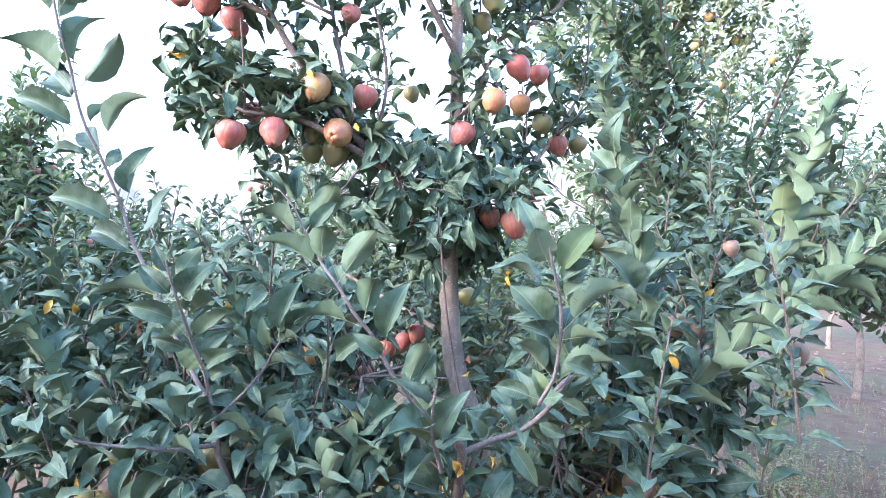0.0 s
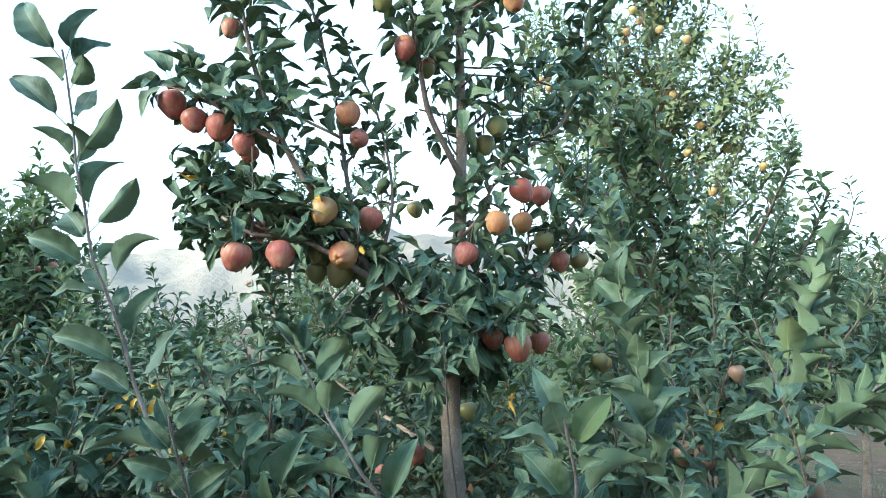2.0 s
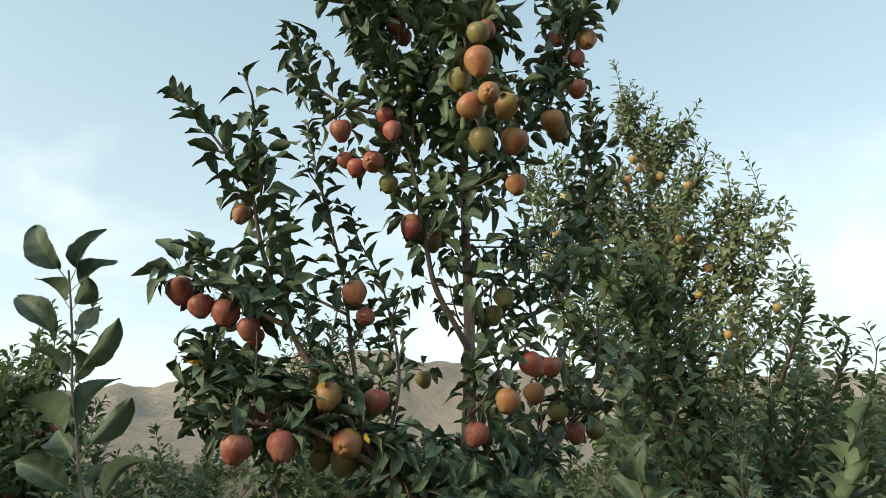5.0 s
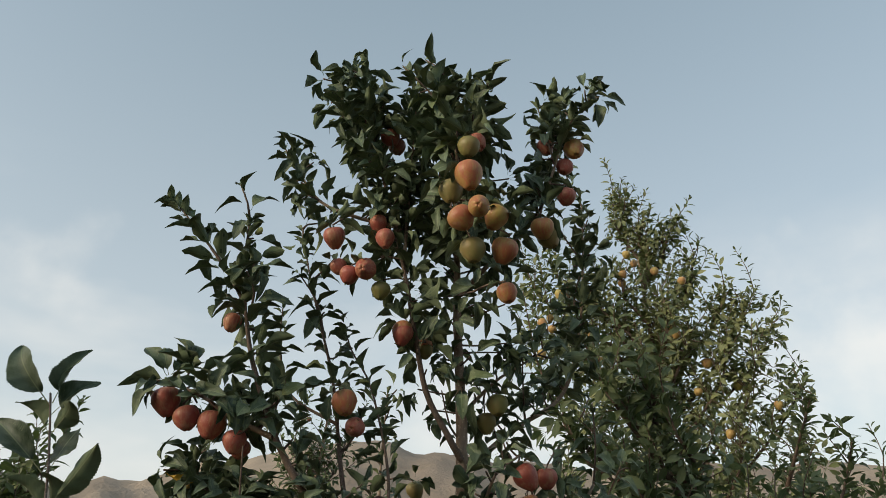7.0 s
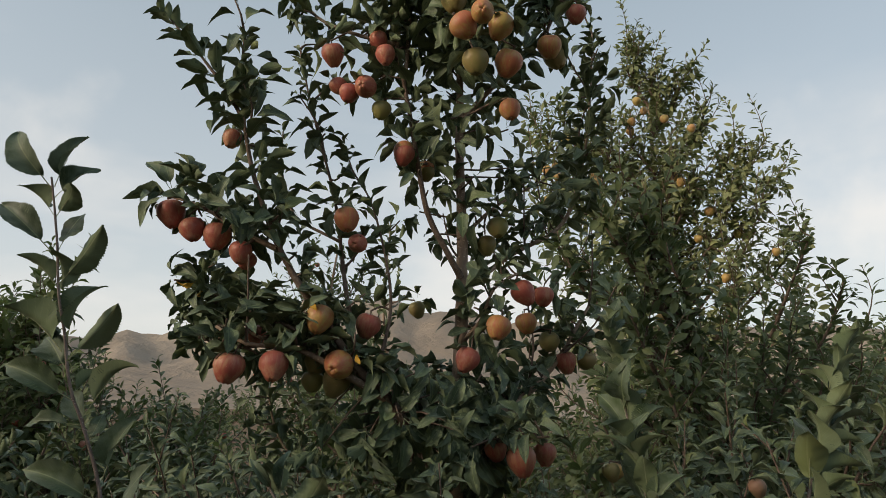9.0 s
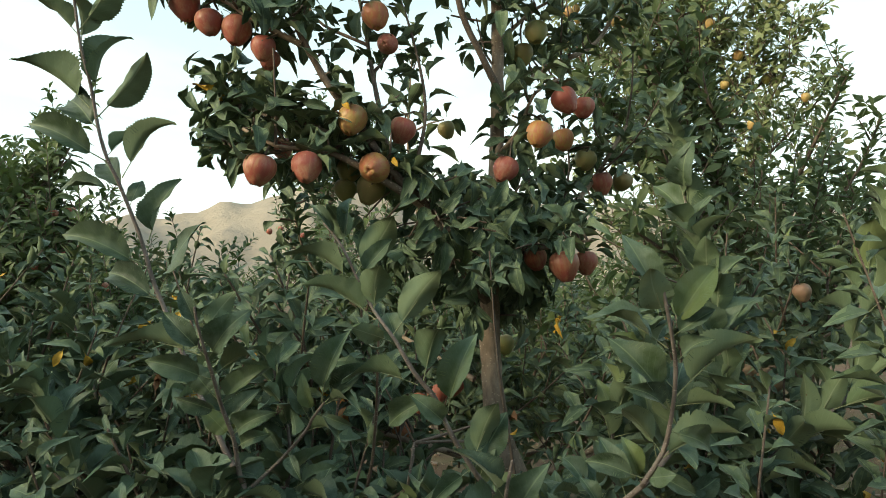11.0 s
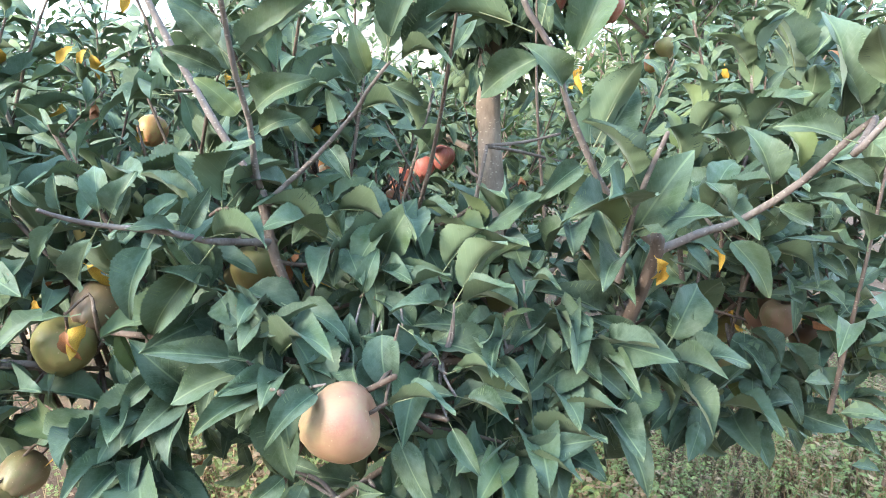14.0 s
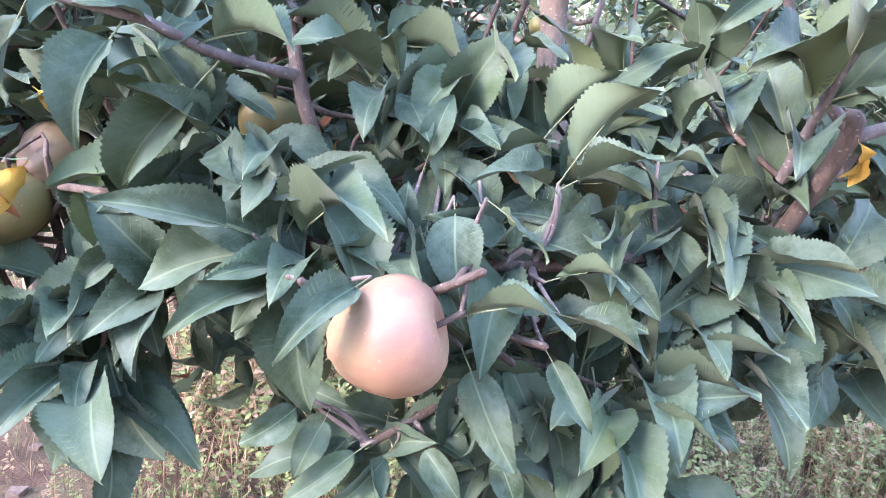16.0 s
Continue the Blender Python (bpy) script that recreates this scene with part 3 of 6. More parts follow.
def apple(x, y, z, d, kind, group):
    """An apple: its stem upwards, or (kind ends in c) its calyx turned towards the open side of the crown."""
    k = kind[0]
    shape = rnd.integers(3)
    ob = new("apple", APPLE_MESHES[k][1 if k == "p" else shape])
    if kind.endswith("c"):
        out = unit(np.array((x, y, z)) - np.array((x * 0.5, y + 1.4, z + 0.5)))
        up = Vector(-out)
    elif k == "p":
        up = Vector((0.9, -0.06, 0.36))
    else:
        up = Vector((rnd.normal() * 0.3, rnd.normal() * 0.3, 1.0))
    turn = up.to_track_quat("Z", "Y").to_matrix().to_4x4() @ Matrix.Rotation(0.6 if k == "p" else rnd.uniform(0, 6.28), 4, "Z")
    ob.matrix_basis = Matrix.Translation((x, y, z)) @ turn @ Matrix.Scale(d, 4)
    part("stem", STEM_MESH, ob)
    part("calyx", CALYX_MESH, ob)
    tagged(ob, APPLE_WORDS[k], "apple", group)
    return np.array(ob.matrix_basis @ Vector((0.06, 0.02, 0.6)))


UPPER_LEFT_FRUIT = [
    (-0.668, 1.710, 2.175, 0.071, "r"), (-0.613, 1.720, 2.137, 0.065, "r"), (-0.553, 1.735, 2.123, 0.074, "r"),
    (-0.494, 1.750, 2.085, 0.060, "r"), (-0.499, 1.800, 2.076, 0.052, "r"), (-0.546, 1.740, 2.389, 0.052, "r"),
    (-0.260, 1.870, 2.204, 0.070, "y"), (-0.236, 1.900, 2.147, 0.055, "rc"), (-0.118, 1.900, 2.410, 0.060, "y"),
    (-0.072, 2.000, 2.395, 0.053, "y"),
]
LOWER_LEFT_FRUIT = [
    (-0.290, 1.790, 1.923, 0.071, "y"), (-0.189, 1.880, 1.920, 0.068, "r"), (-0.484, 1.730, 1.798, 0.076, "r"),
    (-0.379, 1.745, 1.804, 0.071, "r"), (-0.322, 1.890, 1.824, 0.065, "g"), (-0.238, 1.800, 1.814, 0.075, "yc"),
    (-0.262, 1.870, 1.774, 0.073, "g"), (-0.329, 1.890, 1.777, 0.059, "g"), (-0.538, 2.000, 1.904, 0.058, "r"),
    (-0.133, 2.300, 2.028, 0.055, "g"),
]
RIGHT_FRUIT = [
    (0.057, 2.010, 1.847, 0.068, "r"), (0.211, 2.050, 2.038, 0.071, "r"), (0.267, 2.150, 2.047, 0.064, "r"),
    (0.143, 1.980, 1.932, 0.071, "y"), (0.217, 2.250, 1.981, 0.071, "y"), (0.286, 2.300, 1.931, 0.068, "g"),
    (0.342, 2.370, 1.872, 0.070, "r"), (0.407, 2.400, 1.884, 0.067, "g"), (0.205, 1.920, 1.598, 0.074, "r"),
    (0.138, 2.000, 1.618, 0.060, "r"), (0.264, 2.020, 1.611, 0.060, "r"), (0.047, 2.500, 1.362, 0.068, "g"),
    (0.134, 2.100, 2.244, 0.067, "g"), (0.098, 2.150, 2.202, 0.062, "g"), (0.451, 2.200, 1.559, 0.052, "g"),
    (0.789, 2.050, 1.546, 0.046, "d"),
]
TOP_FRUIT = [
    (-0.316, 1.820, 2.671, 0.065, "r"), (-0.193, 1.840, 2.721, 0.056, "r"), (-0.161, 1.800, 2.650, 0.057, "r"),
    (-0.214, 1.800, 2.561, 0.063, "rc"), (-0.263, 1.820, 2.551, 0.057, "r"), (-0.307, 1.860, 2.596, 0.052, "r"),
    (-0.179, 1.860, 2.517, 0.057, "g"), (-0.177, 1.860, 3.043, 0.064, "r"), (-0.163, 1.900, 3.034, 0.058, "r"),
    (-0.118, 1.900, 2.398, 0.060, "r"), (-0.071, 2.000, 2.382, 0.053, "g"), (0.179, 1.760, 2.457, 0.058, "y"),
]
TOP_RIGHT_FRUIT = [
    (0.088, 1.660, 2.850, 0.064, "g"), (0.108, 1.710, 2.898, 0.057, "r"), (0.095, 1.580, 2.706, 0.076, "y"),
    (0.041, 1.660, 2.710, 0.068, "g"), (0.122, 1.540, 2.596, 0.056, "yc"), (0.077, 1.580, 2.585, 0.068, "y"),
    (0.158, 1.630, 2.610, 0.065, "y"), (0.099, 1.650, 2.531, 0.067, "g"), (0.176, 1.680, 2.541, 0.071, "y"),
    (0.285, 1.900, 2.715, 0.072, "y"), (0.305, 1.950, 2.710, 0.071, "g"), (0.366, 1.960, 2.855, 0.062, "r"),
    (0.370, 1.980, 2.975, 0.057, "r"), (0.315, 2.000, 3.068, 0.059, "r"), (0.403, 1.960, 3.027, 0.068, "y"),
]
LOW14_FRUIT = [
    (-0.163, 1.060, 1.097, 0.068, "p"), (-0.455, 1.250, 1.128, 0.058, "dc"), (-0.474, 1.220, 1.094, 0.065, "g"),
    (-0.529, 1.220, 0.947, 0.052, "dc"), (-0.550, 1.200, 0.924, 0.052, "g"), (-0.560, 1.450, 1.175, 0.052, "g"),
    (-0.291, 1.270, 1.174, 0.052, "g"), (-0.187, 1.950, 1.187, 0.052, "y"), (-0.123, 2.160, 1.247, 0.052, "r"),
    (-0.079, 2.150, 1.274, 0.058, "r"), (0.579, 1.680, 1.003, 0.059, "d"), (-0.328, 1.700, 1.101, 0.052, "g"),
    (-0.012, 1.330, 1.145, 0.052, "g"), (0.361, 1.500, 1.009, 0.058, "g"),
]
LOW13_FRUIT = [
    (0.481, 1.620, 1.044, 0.077, "dc"), (0.463, 1.750, 0.995, 0.067, "g"), (-0.605, 1.750, 1.312, 0.055, "y"),
    (-0.335, 1.950, 1.252, 0.056, "y"), (-0.184, 2.200, 1.211, 0.065, "r"),
]
LOW0_FRUIT = [
    (-0.491, 1.380, 1.190, 0.070, "d"), (-0.307, 1.900, 1.226, 0.069, "y"), (0.634, 2.000, 1.339, 0.063, "d"),
    (0.674, 1.950, 1.339, 0.064, "d"), (0.870, 1.830, 1.300, 0.061, "d"), (-0.327, 1.350, 1.128, 0.061, "g"),
    (-0.068, 1.500, 1.117, 0.056, "y"), (0.487, 2.400, 1.547, 0.056, "y"), (-0.152, 2.300, 1.214, 0.055, "r"),
    (-0.228, 1.900, 1.321, 0.060, "g"), (0.457, 1.550, 1.066, 0.063, "d"),
]
BACK_FRUIT = [
    (0.96, 4.37, 3.78), (1.02, 4.46, 3.75), (0.93, 4.41, 3.65), (0.93, 4.48, 3.61),
    (1.16, 4.49, 3.70), (1.29, 4.32, 3.55), (0.48, 4.30, 3.47), (0.42, 4.55, 3.39),
    (0.36, 4.38, 3.30), (0.42, 4.37, 3.25), (0.68, 4.60, 3.32), (0.69, 4.44, 3.23),
    (1.21, 4.55, 3.30), (1.23, 4.44, 3.22), (0.72, 4.49, 3.06), (0.34, 4.35, 3.07),
    (0.91, 4.49, 2.82), (1.60, 4.56, 2.90), (1.79, 4.46, 2.75), (1.42, 4.52, 3.04),
    (1.33, 4.50, 2.85), (1.43, 4.32, 2.55), (1.07, 4.53, 2.33), (0.96, 4.48, 2.26),
    (1.22, 4.39, 2.35),
]
LEFT_FRUIT = [
    (-1.57, 5.20, 2.95), (-1.53, 5.25, 2.93), (-1.54, 5.20, 2.88), (-1.47, 5.20, 2.84),
    (-1.53, 5.25, 2.83), (-2.26, 3.30, 1.91), (-2.27, 3.35, 1.89), (-2.22, 3.40, 1.91),
    (-2.26, 3.40, 1.70), (-2.02, 3.30, 1.66), (-2.23, 3.20, 1.60), (-1.64, 4.60, 1.92),
    (-1.56, 4.60, 1.94), (-1.40, 4.60, 1.89), (-1.64, 4.20, 1.53), (-1.73, 3.00, 1.52),
]


# ---- the main apple tree ----
FRUIT = np.array([r[:4] for rows in (UPPER_LEFT_FRUIT, LOWER_LEFT_FRUIT, RIGHT_FRUIT, TOP_FRUIT, TOP_RIGHT_FRUIT) for r in rows])
LOW_FRUIT = np.array([r[:4] for rows in (LOW14_FRUIT, LOW13_FRUIT) for r in rows if r[4][0] != "g" or r[3] > 0.06])
BACK = np.array([(*p, 0.075) for p in BACK_FRUIT])
# points on the camera's path from which the fruit is kept in view
CAM_HIGH, CAM_LOW = np.array((0.2, 0.24, 1.72)), np.array((-0.09, 0.58, 1.33))


def unblocked(rows, pairs, share=0.8):
    """Drops the leaves that stand between an apple and a camera position."""
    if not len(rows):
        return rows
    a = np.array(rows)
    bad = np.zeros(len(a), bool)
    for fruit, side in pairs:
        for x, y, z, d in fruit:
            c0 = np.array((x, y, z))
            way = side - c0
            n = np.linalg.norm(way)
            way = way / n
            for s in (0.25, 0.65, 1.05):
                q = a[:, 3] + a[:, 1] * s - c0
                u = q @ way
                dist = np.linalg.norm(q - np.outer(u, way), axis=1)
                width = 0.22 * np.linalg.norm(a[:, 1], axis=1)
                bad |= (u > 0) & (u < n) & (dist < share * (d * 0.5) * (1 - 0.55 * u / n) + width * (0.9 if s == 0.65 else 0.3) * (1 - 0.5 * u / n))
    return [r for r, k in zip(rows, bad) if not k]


def in_trunk_sight(p):
    """Whether p stands in the camera's line of sight to the bare lower trunk."""
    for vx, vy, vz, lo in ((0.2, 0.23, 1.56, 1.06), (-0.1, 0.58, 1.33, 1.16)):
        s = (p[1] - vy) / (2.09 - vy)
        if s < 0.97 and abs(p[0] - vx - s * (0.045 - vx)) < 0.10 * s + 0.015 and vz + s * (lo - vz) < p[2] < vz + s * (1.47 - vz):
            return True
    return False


SIGHT_LINES = ((FRUIT, CAM_HIGH), (FRUIT, np.array((0.2, 0.23, 1.55))), (LOW_FRUIT, CAM_LOW))

TREE_BASE = (0.16, 2.02, 0.0)
tree = thing("apple_tree", TREE_BASE, "young apple tree with grey trunk and ripening red apples", "tree")
main_leaves = Leaves()
skeleton = []


def limb(name, pts, r0, r1, mat=BARK, seg=8):
    w = Wood()
    line = w.stem(pts, r0, r1, seg)
    skeleton.append(line)
    part(name, w.mesh(name, mat), tree, base=TREE_BASE)
    return line


def dress(line, gap, n, size, wood, leaves, start=0.08, lift=0.4, droop=0.25, reach=(0.015, 0.06)):
    """Fruiting spurs with tufts of leaves along a limb."""
    seg = np.linalg.norm(np.diff(line, axis=0), axis=1)
    pos = np.concatenate([[0], np.cumsum(seg)])
    s = pos[-1] * start
    while s < pos[-1]:
        p = np.array([np.interp(s, pos, line[:, c]) for c in range(3)])
        i = min(len(line) - 2, int(np.searchsorted(pos, s)))
        t = unit(line[i + 1] - line[max(0, i - 1)])
        d = any_dir() + np.array((0, 0, lift))
        d = unit(d - 0.6 * t * np.dot(d, t))
        e = p + d * rnd.uniform(*reach)
        wood.stem([p, p + (e - p) * 0.5 + 0.004 * any_dir(), e], 0.0035, 0.0025, 5, 0.02)
        leaves.rosette(e, d, int(n * rnd.uniform(0.7, 1.3)), size, droop)
        s += gap * rnd.uniform(0.6, 1.4)


def side_shoots(line, count, length, size, wood, leaves, start=0.2, up=0.9, gap=0.024, spread=0.5, keep=None):
    for k in np.linspace(start, 1.0, count):
        i = min(len(line) - 1, int(k * (len(line) - 1)))
        p = line[i]
        d = unit(np.array((rnd.normal() * spread, rnd.normal() * spread, up)))
        n = length * rnd.uniform(0.6, 1.3)
        q = p + d * n * 0.5 + 0.02 * any_dir()
        e = p + d * n + np.array((0, 0, 0.1 * n)) + 0.03 * any_dir()
        if keep and not (keep(e) and keep((p + e) / 2)):
            continue
        leaves.along(wood.stem([p, q, e], 0.0045, 0.002, 5, 0.05), size, gap, 0.05)


twigs = Wood()
trunk = limb("trunk", [(0.17, 2.02, -0.03), (0.16, 2.03, 0.4), (0.14, 2.04, 0.8), (0.10, 2.05, 1.04), (0.045, 2.08, 1.19), (0.02, 2.1, 1.4), (0.02, 2.1, 1.6), (0.03, 2.1, 1.9),
               (0.03, 2.09, 2.2), (0.02, 2.06, 2.45), (0.025, 1.97, 2.68), (0.02, 1.9, 2.92), (-0.01, 1.9, 3.07)], 0.052, 0.005, seg=14)
fork = limb("limb", [(0.03, 2.08, 2.09), (-0.01, 2.03, 2.16), (-0.06, 1.98, 2.26), (-0.09, 1.93, 2.42), (-0.11, 1.9, 2.54), (-0.152, 1.855, 2.744), (-0.210, 1.840, 2.957), (-0.250, 1.830, 3.147), (-0.274, 1.830, 3.29)], 0.0105, 0.002, TWIG)
west = limb("limb", [(0.02, 2.1, 1.5), (-0.05, 2.0, 1.6), (-0.12, 1.9, 1.73), (-0.2, 1.85, 1.81), (-0.28, 1.82, 1.92), (-0.350, 1.800, 2.011), (-0.411, 1.770, 2.120), (-0.476, 1.750, 2.280), (-0.506, 1.740, 2.390), (-0.538, 1.740, 2.539), (-0.543, 1.740, 2.69)], 0.016, 0.003, TWIG)
west_spur = limb("limb", [(-0.41, 1.77, 2.10), (-0.5, 1.74, 2.14), (-0.6, 1.72, 2.2), (-0.71, 1.7, 2.23)], 0.008, 0.003)
west_low = limb("limb", [(-0.12, 1.9, 1.73), (-0.22, 1.84, 1.79), (-0.34, 1.8, 1.85), (-0.46, 1.76, 1.86), (-0.54, 1.76, 1.9)], 0.012, 0.004)
west_tip = limb("limb", [(-0.517, 1.740, 2.439), (-0.575, 1.720, 2.531), (-0.652, 1.700, 2.628), (-0.75, 1.680, 2.74)], 0.006, 0.002, TWIG)
mid_up = limb("limb", [(-0.2, 1.85, 1.81), (-0.270, 1.920, 2.050), (-0.327, 1.970, 2.288), (-0.384, 1.950, 2.483), (-0.426, 1.940, 2.628), (-0.461, 1.940, 2.77)], 0.008, 0.002, TWIG)
mid_back = limb("limb", [(0.0, 2.1, 1.6), (-0.2, 2.4, 1.7), (-0.29, 2.55, 1.96), (-0.3, 2.55, 2.13), (-0.29, 2.55, 2.4)], 0.010, 0.002)
east = limb("limb", [(0.02, 2.1, 1.66), (0.15, 2.2, 1.72), (0.25, 2.3, 1.8), (0.32, 2.36, 1.89), (0.42, 2.4, 2.06)], 0.015, 0.005)
east_up = limb("limb", [(0.03, 2.1, 2.05), (0.170, 2.260, 2.201), (0.343, 2.400, 2.349), (0.423, 2.450, 2.609), (0.454, 2.450, 2.879), (0.466, 2.450, 3.1)], 0.010, 0.003)
east_low = limb("limb", [(0.02, 2.1, 1.55), (0.11, 2.0, 1.63), (0.2, 1.93, 1.65), (0.27, 1.9, 1.66)], 0.009, 0.003)
east_bit = limb("limb", [(0.03, 2.1, 1.9), (0.09, 2.05, 1.96), (0.13, 1.99, 2.04), (0.2, 2.05, 2.1)], 0.007, 0.003)
east_mid = limb("limb", [(0.02, 2.08, 2.2), (0.12, 2.14, 2.32), (0.22, 2.2, 2.40), (0.3, 2.24, 2.46)], 0.008, 0.002)
far_west = limb("limb", [(-0.02, 2.1, 1.3), (-0.35, 2.3, 1.45), (-0.54, 2.28, 1.6), (-0.6, 2.25, 1.8), (-0.62, 2.25, 1.98)], 0.008, 0.002)
near_west = limb("limb", [(-0.34, 1.8, 1.85), (-0.5, 1.85, 1.9), (-0.62, 1.9, 1.98), (-0.68, 1.92, 2.08)], 0.006, 0.002)
high_east = limb("limb", [(0.030, 2.020, 2.561), (0.149, 2.000, 2.683), (0.270, 1.980, 2.800), (0.332, 1.960, 2.952), (0.384, 1.950, 3.104), (0.486, 1.940, 3.24)], 0.009, 0.002)
high_mid = limb("limb", [(0.025, 1.970, 2.661), (0.046, 1.800, 2.752), (0.048, 1.720, 2.877), (0.029, 1.740, 3.030), (0.020, 1.760, 3.16)], 0.009, 0.002)
high_west = limb("limb", [(-0.14, 1.86, 2.72), (-0.28, 1.85, 2.76), (-0.38, 1.84, 2.81), (-0.44, 1.83, 2.89), (-0.52, 1.83, 3.02)], 0.007, 0.002)
top_left = limb("limb", [(-0.175, 1.845, 2.876), (-0.269, 1.830, 3.017), (-0.327, 1.820, 3.144), (-0.361, 1.820, 3.27)], 0.005, 0.002, TWIG)
top_right = limb("limb", [(0.050, 1.750, 2.859), (0.090, 1.750, 2.974), (0.119, 1.760, 3.072), (0.143, 1.780, 3.15)], 0.005, 0.002, TWIG)
high_split = limb("limb", [(0.338, 1.960, 2.973), (0.313, 1.960, 3.116), (0.296, 1.970, 3.21)], 0.004, 0.002, TWIG)
mid_two = limb("limb", [(-0.299, 1.950, 2.165), (-0.449, 1.980, 2.253), (-0.500, 1.980, 2.390), (-0.509, 1.980, 2.52)], 0.005, 0.002, TWIG)
upright = limb("limb", [(-0.16, 1.88, 1.79), (-0.14, 1.92, 2.0), (-0.202, 1.930, 2.250), (-0.270, 1.930, 2.369), (-0.301, 1.940, 2.45)], 0.006, 0.002, TWIG)
left_low = limb("limb", [(-0.35, 1.80, 1.90), (-0.414, 1.780, 1.922), (-0.523, 1.820, 1.950), (-0.610, 1.850, 1.992), (-0.667, 1.860, 2.040)], 0.005, 0.002, TWIG)
left_mid = limb("limb", [(-0.40, 1.77, 1.86), (-0.529, 1.820, 1.854), (-0.618, 1.840, 1.884), (-0.667, 1.860, 1.932)], 0.005, 0.002, TWIG)
high_in = limb("limb", [(-0.121, 1.880, 2.622), (-0.117, 1.900, 2.853), (-0.105, 1.880, 3.084), (-0.100, 1.880, 3.29)], 0.007, 0.002)

for line, gap, n, size, start in ((fork, 0.03, 7, 0.076, 0.2), (west, 0.055, 6, 0.075, 0.25), (west_spur, 0.024, 7, 0.080, 0.1), (west_low, 0.026, 7, 0.080, 0.1), (mid_up, 0.10, 4, 0.068, 0.2), (mid_back, 0.06, 4, 0.06, 0.2),
                                  (east, 0.03, 7, 0.075, 0.1), (east_up, 0.05, 6, 0.076, 0.1), (east_low, 0.024, 7, 0.072, 0.1), (east_bit, 0.024, 6, 0.077, 0.1), (east_mid, 0.036, 6, 0.077, 0.2), (far_west, 0.05, 6, 0.07, 0.1),
                                  (near_west, 0.026, 7, 0.072, 0.1), (high_east, 0.03, 7, 0.077, 0.15), (high_mid, 0.022, 8, 0.085, 0.1), (high_west, 0.042, 5, 0.072, 0.1), (high_in, 0.028, 7, 0.077, 0.1), (top_left, 0.03, 6, 0.08, 0.0),
                                  (top_right, 0.04, 5, 0.075, 0.0), (high_split, 0.04, 5, 0.07, 0.0), (left_low, 0.02, 7, 0.068, 0.2), (left_mid, 0.02, 7, 0.068, 0.2)):
    dress(line, gap, n, size, twigs, main_leaves, start, 0.6, 0.08)
dress(trunk[(trunk[:, 2] > 1.46) & (trunk[:, 2] < 1.85)], 0.015, 8, 0.084, twigs, main_leaves, 0.02, 0.1, 0.5, (0.04, 0.16))
dress(trunk[trunk[:, 2] > 2.18], 0.024, 7, 0.072, twigs, main_leaves, 0.02, 0.5, 0.1, (0.03, 0.19))
# the season's shoots at the limbs' ends, their leaves held up and outwards
for line, size, gap, start in ((far_west, 0.074, 0.016, 0.4), (near_west, 0.075, 0.014, 0.4), (mid_back, 0.07, 0.018, 0.3), (west, 0.088, 0.015, 0.62), (west_tip, 0.092, 0.014, 0.0), (mid_up, 0.078, 0.024, 0.35), (mid_two, 0.078, 0.024, 0.2),
                               (fork, 0.086, 0.015, 0.55), (high_west, 0.080, 0.016, 0.3), (high_mid, 0.08, 0.013, 0.3), (high_in, 0.086, 0.013, 0.3), (high_east, 0.080, 0.015, 0.4), (high_split, 0.076, 0.015, 0.1), (top_left, 0.088, 0.014, 0.0),
                               (left_low, 0.07, 0.014, 0.5), (left_mid, 0.07, 0.014, 0.5), (top_right, 0.084, 0.015, 0.1), (east_up, 0.088, 0.015, 0.4), (upright, 0.078, 0.022, 0.3)):
    main_leaves.along(line[int(start * len(line)):], size * 0.9, gap * 0.9, 0.0, (54, 26), 0.0, 0.2, (-0.08, -0.1, 0.2))
side_shoots(mid_up, 3, 0.14, 0.074, twigs, main_leaves, 0.3)
# drooping leaves where the lowest scaffold limbs part from the trunk
hub = np.concatenate([trunk[(trunk[:, 2] > 1.45) & (trunk[:, 2] < 1.9)], west[:len(west) // 2], east_low, east[:len(east) // 2]])
for i in range(48):
    q = np.array((min(0.09, rnd.normal() * 0.15 - 0.07), rnd.uniform(1.82, 2.12), rnd.normal() * 0.07 + 1.68))
    p = hub[np.argmin(np.linalg.norm(hub - q, axis=1))]
    twigs.stem([p, (p + q) / 2 + (0, 0, 0.01), q], 0.003, 0.002, 5, 0.04)
    main_leaves.rosette(q, (q - p) + np.array((0, -0.03, 0.02)), 8, 0.074, 0.6)
side_shoots(fork, 5, 0.16, 0.076, twigs, main_leaves, 0.6)
side_shoots(west, 4, 0.14, 0.077, twigs, main_leaves, 0.35)
side_shoots(west_low, 6, 0.16, 0.075, twigs, main_leaves, 0.3)
side_shoots(trunk[:-9], 6, 0.16, 0.072, twigs, main_leaves, 0.62, 0.9, 0.024, 0.8)
side_shoots(east, 6, 0.25, 0.075, twigs, main_leaves, 0.3)
side_shoots(east_up, 5, 0.2, 0.077, twigs, main_leaves, 0.25)
side_shoots(high_mid, 4, 0.14, 0.077, twigs, main_leaves, 0.4)

# long shoots in the near part of the crown, each with its own leaves

